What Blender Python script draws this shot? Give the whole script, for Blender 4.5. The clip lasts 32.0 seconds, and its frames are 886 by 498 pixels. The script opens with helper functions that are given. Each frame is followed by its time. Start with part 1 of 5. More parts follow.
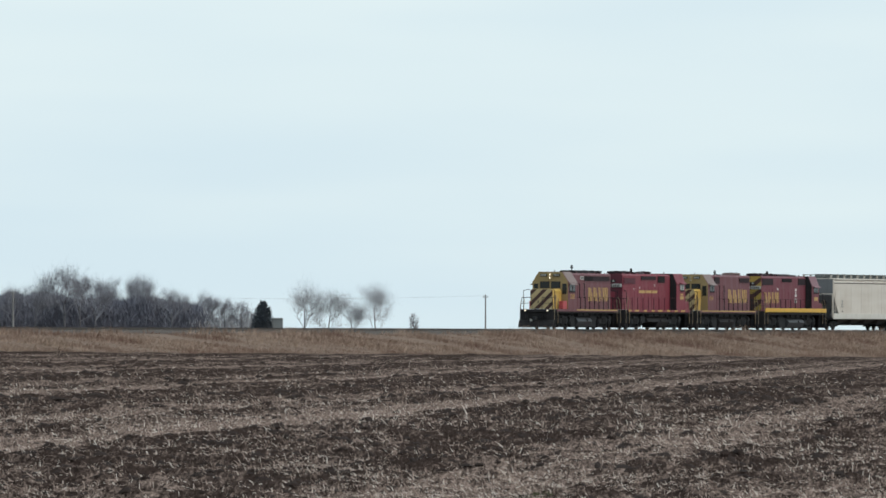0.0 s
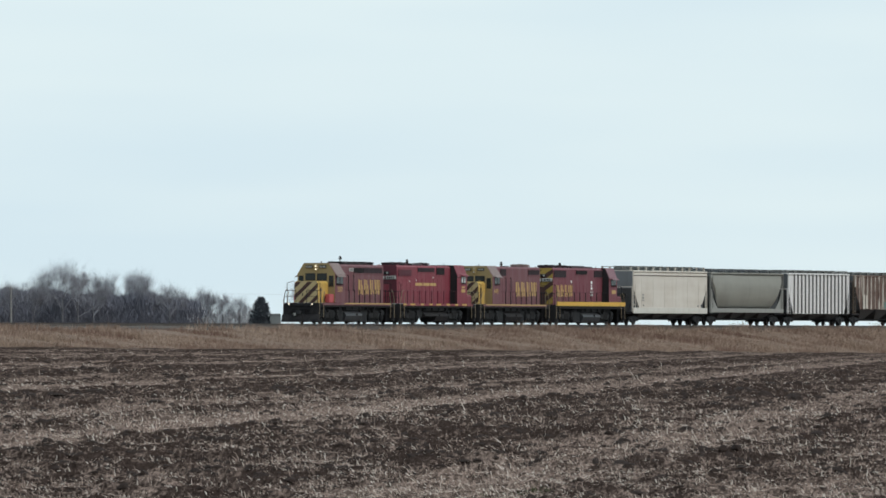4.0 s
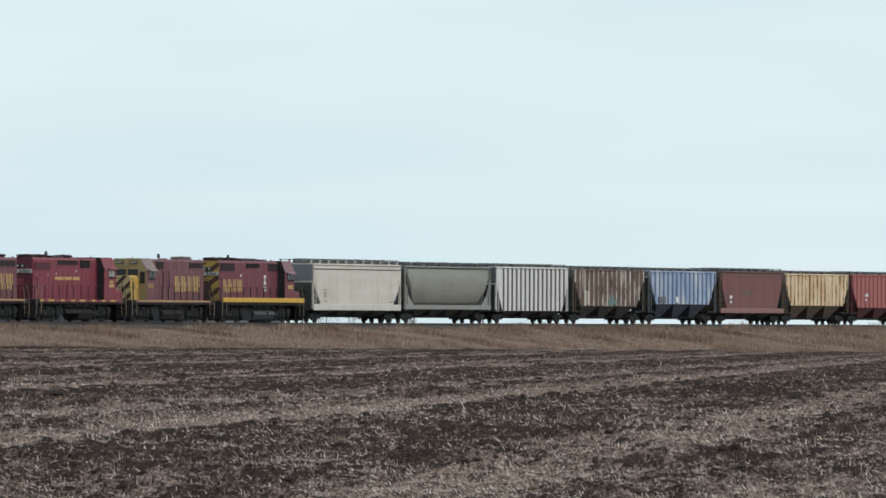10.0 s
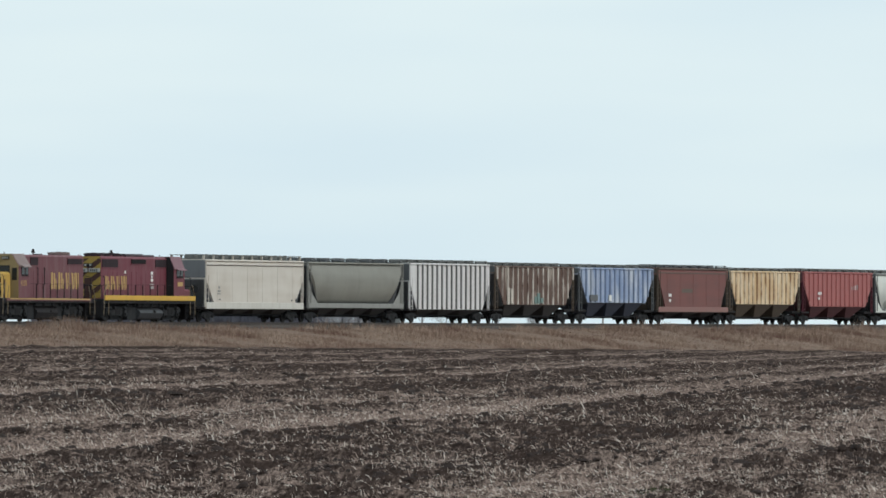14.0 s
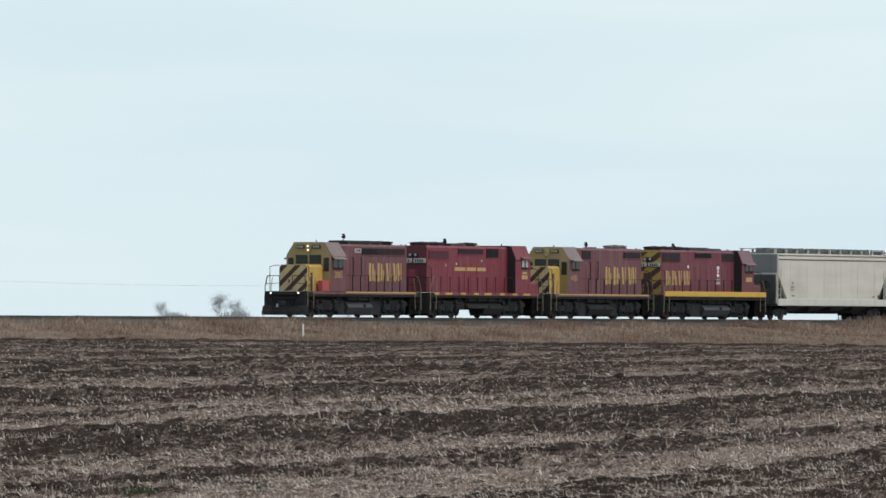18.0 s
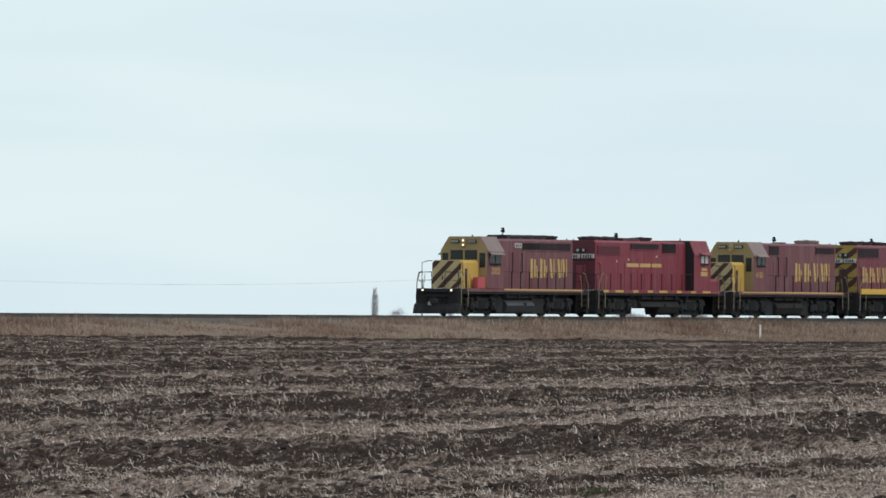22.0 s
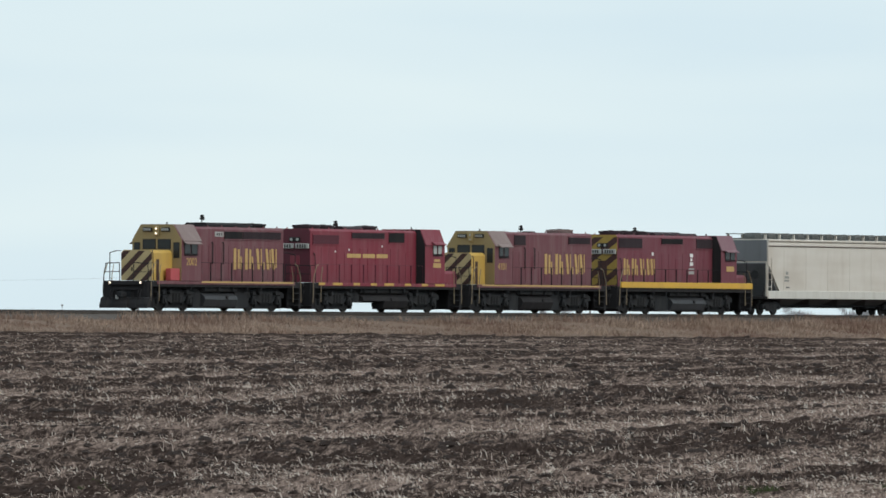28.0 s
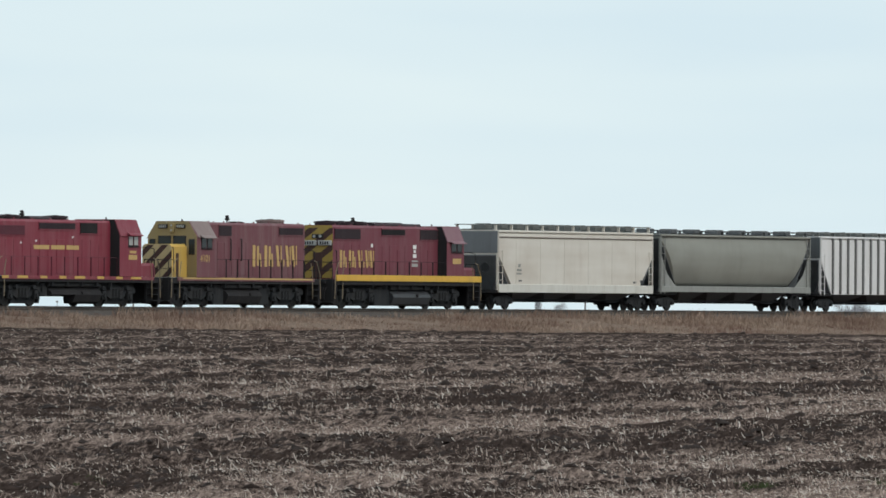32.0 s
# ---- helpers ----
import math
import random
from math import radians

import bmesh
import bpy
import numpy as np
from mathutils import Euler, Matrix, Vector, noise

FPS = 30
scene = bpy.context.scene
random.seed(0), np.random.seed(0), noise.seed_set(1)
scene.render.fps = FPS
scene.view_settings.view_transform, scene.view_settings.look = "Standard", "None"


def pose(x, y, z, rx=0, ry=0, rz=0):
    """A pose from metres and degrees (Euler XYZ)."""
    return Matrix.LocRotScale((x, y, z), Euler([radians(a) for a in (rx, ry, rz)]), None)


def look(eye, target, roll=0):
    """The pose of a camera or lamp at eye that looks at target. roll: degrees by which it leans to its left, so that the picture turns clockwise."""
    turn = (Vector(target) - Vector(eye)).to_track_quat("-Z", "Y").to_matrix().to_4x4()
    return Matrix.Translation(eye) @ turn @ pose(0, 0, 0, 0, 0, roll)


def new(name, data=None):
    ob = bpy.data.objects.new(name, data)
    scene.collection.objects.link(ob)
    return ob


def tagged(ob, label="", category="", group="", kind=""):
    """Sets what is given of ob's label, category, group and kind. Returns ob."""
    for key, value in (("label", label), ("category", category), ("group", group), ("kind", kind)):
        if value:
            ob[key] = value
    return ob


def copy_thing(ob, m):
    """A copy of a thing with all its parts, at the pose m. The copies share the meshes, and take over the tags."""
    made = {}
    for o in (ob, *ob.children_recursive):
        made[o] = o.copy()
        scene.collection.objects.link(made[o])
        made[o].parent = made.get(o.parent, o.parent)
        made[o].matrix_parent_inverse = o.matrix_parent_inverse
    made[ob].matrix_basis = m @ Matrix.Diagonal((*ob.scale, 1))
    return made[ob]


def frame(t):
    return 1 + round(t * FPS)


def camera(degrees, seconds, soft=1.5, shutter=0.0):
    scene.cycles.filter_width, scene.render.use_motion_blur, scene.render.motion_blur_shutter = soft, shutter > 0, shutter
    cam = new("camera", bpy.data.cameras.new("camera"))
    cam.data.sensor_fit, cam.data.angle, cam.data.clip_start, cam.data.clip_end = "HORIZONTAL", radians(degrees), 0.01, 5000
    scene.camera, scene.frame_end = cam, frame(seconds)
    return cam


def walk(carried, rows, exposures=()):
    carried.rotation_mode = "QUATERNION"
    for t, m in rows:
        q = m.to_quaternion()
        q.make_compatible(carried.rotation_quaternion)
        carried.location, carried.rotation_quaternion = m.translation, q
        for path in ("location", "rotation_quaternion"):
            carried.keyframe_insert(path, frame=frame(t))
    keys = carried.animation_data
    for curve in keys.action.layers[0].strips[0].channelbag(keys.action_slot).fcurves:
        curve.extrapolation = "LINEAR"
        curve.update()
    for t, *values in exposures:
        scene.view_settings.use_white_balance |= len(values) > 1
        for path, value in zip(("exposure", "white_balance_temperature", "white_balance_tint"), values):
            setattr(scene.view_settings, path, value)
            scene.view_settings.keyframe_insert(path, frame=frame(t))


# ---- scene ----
# The eye stands 1.6 m over the edge of a ploughed field and pans on a tripod with a very long lens.
EYE = 1.6
cam = camera(4.80, 32.0, soft=1.6)


def aim(yaw, pitch):
    """The tripod's head: its level leans a little more the further it is panned."""
    return pose(0, 0, EYE, 90 + pitch, 0, yaw) @ pose(0, 0, 0, 0, 0, 0.1804 + 0.02178 * yaw)


walk(cam, [(t, aim(yaw, pitch)) for t, yaw, pitch in (
    (0, 0.0109, 0.4412), (0.5, 0.0110, 0.4393), (1, 0.0081, 0.4318), (1.5, 0.0053, 0.4403), (2, 0.0063, 0.4412), (2.5, 0.0035, 0.4356),
    (3, 0.0016, 0.4394), (3.5, 0.0006, 0.4291), (5.5, -0.0017, 0.4066), (6, -0.0005, 0.4190), (6.5, -0.0007, 0.4171), (7, -0.0008, 0.4125),
    (7.5, -0.0007, 0.4148), (8, -0.0008, 0.4125), (8.5, -0.0008, 0.4030), (9, -0.0007, 0.3984), (9.5, -0.0008, 0.4125), (10, -0.0020, 0.4125),
    (10.5, -0.0020, 0.4125), (11, -0.0020, 0.4125), (11.5, -0.0030, 0.4126), (12, -0.0025, 0.4125), (12.5, 0.0040, 0.4125), (13, 0.0929, 0.4179),
    (13.5, 0.3347, 0.4044), (15.5, 2.0667, 0.4568), (16, 2.7228, 0.4545), (16.5, 3.3003, 0.4580), (17, 3.8849, 0.4385), (17.5, 4.5069, 0.3937),
    (18, 5.0389, 0.3855), (18.5, 5.4537, 0.4028), (19, 5.8246, 0.3955), (19.5, 6.1873, 0.3884), (20, 6.5120, 0.3942), (20.5, 6.7855, 0.3786),
    (21, 7.0835, 0.3810), (21.5, 7.2978, 0.3684), (22, 7.5162, 0.3752), (22.5, 7.7180, 0.3786), (23, 7.9465, 0.3713), (23.5, 8.1131, 0.3811),
    (24, 8.2781, 0.3902), (24.5, 8.3344, 0.4093), (25, 8.4571, 0.3906), (25.5, 8.5062, 0.3746), (27.5, 8.4382, 0.3548), (28, 8.4278, 0.3580),
    (28.5, 8.4209, 0.3518), (29, 8.4170, 0.3487), (29.5, 8.4115, 0.3463), (30, 8.4084, 0.3463), (30.5, 8.4060, 0.3440), (31, 8.4052, 0.3425),
    (31.5, 8.4036, 0.3425), (32, 8.4011, 0.3384))])

# ---- light: a bright, thinly veiled sky and a soft sun from the right, a little behind the eye ----
SUN_AZ, SUN_EL = 118.0, 40.0        # degrees clockwise from the first view's heading (+y), and above the horizon
world = bpy.data.worlds.new("sky")
scene.world = world
world.use_nodes = True
wn, wl = world.node_tree.nodes, world.node_tree.links
wn.clear()
sky = wn.new("ShaderNodeTexSky")
sky.sky_type, sky.sun_disc = "NISHITA", False
sky.sun_elevation, sky.sun_rotation = radians(SUN_EL), radians(SUN_AZ)
sky.air_density, sky.dust_density, sky.ozone_density = 1.0, 2.0, 1.0
low = wn.new("ShaderNodeBackground")
low.inputs["Strength"].default_value = 0.07
wl.new(sky.outputs["Color"], low.inputs["Color"])
veil = wn.new("ShaderNodeBackground")
wtc = wn.new("ShaderNodeTexCoord")
wmap = wn.new("ShaderNodeMapping")
wmap.inputs["Scale"].default_value = (9, 9, 60)
wnoise = wn.new("ShaderNodeTexNoise")
wnoise.inputs["Scale"].default_value, wnoise.inputs["Detail"].default_value = 1.6, 2.5
wramp = wn.new("ShaderNodeValToRGB")
wramp.color_ramp.elements[0].position, wramp.color_ramp.elements[1].position = 0.3, 0.72
wramp.color_ramp.elements[0].color, wramp.color_ramp.elements[1].color = (0.73, 0.885, 0.96, 1), (0.835, 0.965, 0.99, 1)
wl.new(wtc.outputs["Generated"], wmap.inputs["Vector"])
wl.new(wmap.outputs["Vector"], wnoise.inputs["Vector"])
wl.new(wnoise.outputs["Fac"], wramp.inputs["Fac"])
wl.new(wramp.outputs["Color"], veil.inputs["Color"])
veil.inputs["Strength"].default_value = 1.0
wmix = wn.new("ShaderNodeMixShader")
wmix.inputs["Fac"].default_value = 0.9
wout = wn.new("ShaderNodeOutputWorld")
wl.new(low.outputs[0], wmix.inputs[1])
wl.new(veil.outputs[0], wmix.inputs[2])
wl.new(wmix.outputs[0], wout.inputs["Surface"])

sun = new("sun", bpy.data.lights.new("sun", "SUN"))
sun.data.energy, sun.data.angle, sun.data.color = 1.1, radians(12), (1.0, 0.95, 0.88)
a, e = radians(SUN_AZ), radians(SUN_EL)
sun.matrix_world = look((math.sin(a) * math.cos(e) * 60, math.cos(a) * math.cos(e) * 60, math.sin(e) * 60), (0, 0, 0))
scene.view_settings.exposure = 0.0


# ---- materials ----
def nodes(name):
    m = bpy.data.materials.new(name)
    m.use_nodes = True
    n, l = m.node_tree.nodes, m.node_tree.links
    return m, n, l, n["Principled BSDF"]


def noise_node(n, l, vec, scale, detail=4.0, rough=0.6, stretch=None):
    if stretch:
        mp = n.new("ShaderNodeMapping")
        mp.inputs["Scale"].default_value = stretch
        l.new(vec, mp.inputs["Vector"])
        vec = mp.outputs["Vector"]
    t = n.new("ShaderNodeTexNoise")
    t.inputs["Scale"].default_value, t.inputs["Detail"].default_value, t.inputs["Roughness"].default_value = scale, detail, rough
    l.new(vec, t.inputs["Vector"])
    return t.outputs["Fac"]


def ramp(n, l, fac, lo, hi):
    r = n.new("ShaderNodeMapRange")
    r.inputs["From Min"].default_value, r.inputs["From Max"].default_value = lo, hi
    l.new(fac, r.inputs["Value"])
    return r.outputs["Result"]


def mix(n, l, fac, c1, c2):
    """c1 and c2: colours or sockets."""
    m = n.new("ShaderNodeMix")
    m.data_type = "RGBA"
    l.new(fac, m.inputs["Factor"])
    for c, s in ((c1, m.inputs[6]), (c2, m.inputs[7])):
        if isinstance(c, tuple):
            s.default_value = (*c, 1)
        else:
            l.new(c, s)
    return m.outputs[2]


def calc(n, l, op, a, b):
    m = n.new("ShaderNodeMath")
    m.operation = op
    for i, v in enumerate((a, b)):
        if isinstance(v, (int, float)):
            m.inputs[i].default_value = v
        else:
            l.new(v, m.inputs[i])
    return m.outputs[0]


def bumped(n, l, bsdf, height, strength, distance):
    b = n.new("ShaderNodeBump")
    b.inputs["Strength"].default_value, b.inputs["Distance"].default_value = strength, distance
    l.new(height, b.inputs["Height"])
    l.new(b.outputs["Normal"], bsdf.inputs["Normal"])


def paint(name, colour, worn, amount=0.4, rough=0.55, metal=0.0, gloss=0.35):
    """Weathered paint: broad fading, downward streaks of grime and a fine grain."""
    m, n, l, b = nodes(name)
    co = n.new("ShaderNodeTexCoord").outputs["Object"]
    broad = ramp(n, l, noise_node(n, l, co, 0.5, 4), 0.35, 0.7)
    streak = ramp(n, l, noise_node(n, l, co, 1.0, 5, 0.65, (2.6, 2.6, 0.25)), 0.45, 0.75)
    grain = noise_node(n, l, co, 9.0, 5, 0.7)
    f = calc(n, l, "MULTIPLY", calc(n, l, "ADD", calc(n, l, "MULTIPLY", broad, 0.5), streak), amount)
    f = calc(n, l, "MINIMUM", calc(n, l, "MULTIPLY", f, calc(n, l, "ADD", grain, 0.5)), 1.0)
    l.new(mix(n, l, f, colour, worn), b.inputs["Base Color"])
    b.inputs["Metallic"].default_value, b.inputs["Specular IOR Level"].default_value = metal, gloss
    l.new(calc(n, l, "ADD", calc(n, l, "MULTIPLY", grain, 0.2), rough - 0.1), b.inputs["Roughness"])
    bumped(n, l, b, grain, 0.15, 0.01)
    return m


def shellpaint(name, colour, worn):
    """Paint on a rolled shell: grime lies in long level bands, with a few runs down."""
    m, n, l, b = nodes(name)
    co = n.new("ShaderNodeTexCoord").outputs["Object"]
    level = ramp(n, l, noise_node(n, l, co, 1.0, 2, 0.5, (0.10, 0.10, 1.1)), 0.35, 0.75)
    broad = ramp(n, l, noise_node(n, l, co, 0.35, 3), 0.4, 0.7)
    run = calc(n, l, "MULTIPLY", ramp(n, l, noise_node(n, l, co, 1.0, 3, 0.6, (0.9, 0.9, 0.10)), 0.52, 0.85), 0.9)
    f = calc(n, l, "MULTIPLY", calc(n, l, "ADD", calc(n, l, "ADD", level, broad), run), 0.36)
    l.new(mix(n, l, f, colour, worn), b.inputs["Base Color"])
    b.inputs["Roughness"].default_value, b.inputs["Specular IOR Level"].default_value = 0.55, 0.3
    return m


def patchy(name, colour, other, worn, lo=0.45, hi=0.56):
    """Paint that has come off in upright patches."""
    m, n, l, b = nodes(name)
    co = n.new("ShaderNodeTexCoord").outputs["Object"]
    p = ramp(n, l, noise_node(n, l, co, 1.0, 5, 0.6, (0.55, 0.55, 0.32)), lo, hi)
    g = ramp(n, l, noise_node(n, l, co, 1.0, 5, 0.7, (3.0, 3.0, 0.4)), 0.4, 0.75)
    l.new(mix(n, l, calc(n, l, "MULTIPLY", g, 0.6), mix(n, l, p, colour, other), worn), b.inputs["Base Color"])
    b.inputs["Roughness"].default_value = 0.7
    return m


def glow(name, colour, strength):
    m, n, l, b = nodes(name)
    b.inputs["Base Color"].default_value = (*colour, 1)
    b.inputs["Emission Color"].default_value = (*colour, 1)
    b.inputs["Emission Strength"].default_value = strength
    return m


def glassy(name, colour, ior=1.5):
    m, n, l, b = nodes(name)
    b.inputs["Base Color"].default_value = (*colour, 1)
    b.inputs["Roughness"].default_value = 0.08
    b.inputs["IOR"].default_value = ior
    return m


ROW = radians(3.7)                 # the heading of the tillage, clockwise from +y
RAIL_Z = 1.75
HEAD = radians(19.8415)                          # the track's heading, clockwise from +y, seen going away
TRACK = Vector((11.73, 872.42))                  # a point on the track's middle line
ALONG = Vector((-math.sin(HEAD), -math.cos(HEAD)))     # the way in which the train goes
NEAR = Vector((math.cos(HEAD), -math.sin(HEAD)))       # from the track towards the field


def row_coords(n, l):
    """Coordinates along and across the tillage: x across to the left, y along it."""
    mp = n.new("ShaderNodeMapping")
    mp.inputs["Rotation"].default_value = (0, 0, ROW)
    l.new(n.new("ShaderNodeTexCoord").outputs["Object"], mp.inputs["Vector"])
    return mp.outputs["Vector"]


def field_material():
    """Dark tilled soil; bands and streaks of chopped straw follow the tillage."""
    m, n, l, b = nodes("tilled_soil")
    co = row_coords(n, l)
    sep = n.new("ShaderNodeSeparateXYZ")
    l.new(co, sep.inputs[0])
    warp = noise_node(n, l, co, 1.0, 4, 0.6, (0.10, 0.03, 1))
    w = calc(n, l, "ADD", calc(n, l, "MULTIPLY", sep.outputs["X"], -1.0), calc(n, l, "MULTIPLY", calc(n, l, "SUBTRACT", warp, 0.5), 2.2))
    p = calc(n, l, "FRACT", calc(n, l, "DIVIDE", calc(n, l, "SUBTRACT", w, 14.0), 12.2), 0.0)
    # each pass leaves one sharp-edged swath of straw and a softer one beside it
    first = calc(n, l, "MULTIPLY", ramp(n, l, p, 0.0, 0.03), calc(n, l, "SUBTRACT", 1.0, ramp(n, l, p, 0.05, 0.26)))
    second = calc(n, l, "SUBTRACT", 1.0, ramp(n, l, calc(n, l, "ABSOLUTE", calc(n, l, "SUBTRACT", p, 0.40), 0.0), 0.03, 0.13))
    band = calc(n, l, "ADD", first, calc(n, l, "MULTIPLY", second, 0.55))
    streak = noise_node(n, l, co, 1.0, 4, 0.6, (0.42, 0.035, 0.4))
    patch = noise_node(n, l, co, 1.0, 5, 0.65, (1.6, 0.10, 3.0))
    fine = noise_node(n, l, co, 1.0, 5, 0.78, (24.0, 1.5, 24.0))
    v = calc(n, l, "ADD", calc(n, l, "MULTIPLY", band, 0.42), calc(n, l, "MULTIPLY", streak, 0.72))
    v = calc(n, l, "ADD", v, calc(n, l, "MULTIPLY", patch, 0.55))
    clump = noise_node(n, l, co, 1.0, 4, 0.65, (5.0, 0.32, 5.0))
    v = calc(n, l, "ADD", v, calc(n, l, "MULTIPLY", calc(n, l, "SUBTRACT", clump, 0.5), 1.2))
    v = calc(n, l, "ADD", v, calc(n, l, "MULTIPLY", fine, 1.0))
    # the straw thins out where the last pass ended
    v = calc(n, l, "SUBTRACT", v, calc(n, l, "MULTIPLY", calc(n, l, "SUBTRACT", 1.0, ramp(n, l, w, 0.5, 5.5)), 0.42))
    # the headland along the railway is bare and dark, with a ragged edge
    dot = n.new("ShaderNodeVectorMath")
    dot.operation = "DOT_PRODUCT"
    dot.inputs[1].default_value = (NEAR.x, NEAR.y, 0)
    l.new(n.new("ShaderNodeTexCoord").outputs["Object"], dot.inputs[0])
    gap = calc(n, l, "ADD", calc(n, l, "SUBTRACT", dot.outputs["Value"], TRACK.dot(NEAR)), calc(n, l, "MULTIPLY", calc(n, l, "SUBTRACT", patch, 0.5), 30.0))
    bare = calc(n, l, "SUBTRACT", 0.19, calc(n, l, "MULTIPLY", ramp(n, l, sep.outputs["Y"], 640.0, 800.0), 0.20))
    v = calc(n, l, "SUBTRACT", v, calc(n, l, "MULTIPLY", calc(n, l, "SUBTRACT", 1.0, ramp(n, l, gap, 26.0, 46.0)), bare))
    f = ramp(n, l, v, 1.13, 1.47)
    soil = mix(n, l, ramp(n, l, fine, 0.34, 0.7), (0.0163, 0.0115, 0.0100), (0.076, 0.0540, 0.0465))
    straw = mix(n, l, ramp(n, l, fine, 0.40, 0.68), (0.081, 0.0578, 0.0488), (0.375, 0.279, 0.2375))
    l.new(mix(n, l, f, soil, straw), b.inputs["Base Color"])
    b.inputs["Roughness"].default_value = 1.0
    b.inputs["Specular IOR Level"].default_value = 0.0
    bumped(n, l, b, fine, 0.5, 0.04)
    return m


def mottled(name, c1, c2, c3, scale=1.0, rough=0.95, fine=8.0):
    m, n, l, b = nodes(name)
    co = n.new("ShaderNodeTexCoord").outputs["Object"]
    p = ramp(n, l, noise_node(n, l, co, scale, 4), 0.35, 0.65)
    g = ramp(n, l, noise_node(n, l, co, scale * fine, 4, 0.7), 0.35, 0.7)
    l.new(mix(n, l, calc(n, l, "MULTIPLY", g, 0.7), mix(n, l, p, c1, c2), c3), b.inputs["Base Color"])
    b.inputs["Roughness"].default_value = rough
    b.inputs["Specular IOR Level"].default_value = 0.15
    bumped(n, l, b, g, 0.4, 0.03)
    return m


def strand(name, c1, c2, bright=None, patch=None, bleached=None):
    """Dry stalks: each one its own shade; a few may be far brighter."""
    m, n, l, b = nodes(name)
    r = n.new("ShaderNodeNewGeometry").outputs["Random Per Island"]
    c = mix(n, l, r, c1, c2)
    if bright:
        c = mix(n, l, ramp(n, l, r, 0.70, 0.9), c, bright)
    if patch:
        co = n.new("ShaderNodeTexCoord").outputs["Object"]
        c = mix(n, l, calc(n, l, "MULTIPLY", ramp(n, l, noise_node(n, l, co, 0.16, 4, 0.6), 0.44, 0.60), 0.85), c, patch)
        c = mix(n, l, calc(n, l, "MULTIPLY", ramp(n, l, noise_node(n, l, co, 0.27, 3, 0.55), 0.52, 0.68), 0.6), c, bleached)
    l.new(c, b.inputs["Base Color"])
    b.inputs["Roughness"].default_value = 0.9
    b.inputs["Specular IOR Level"].default_value = 0.05
    return m


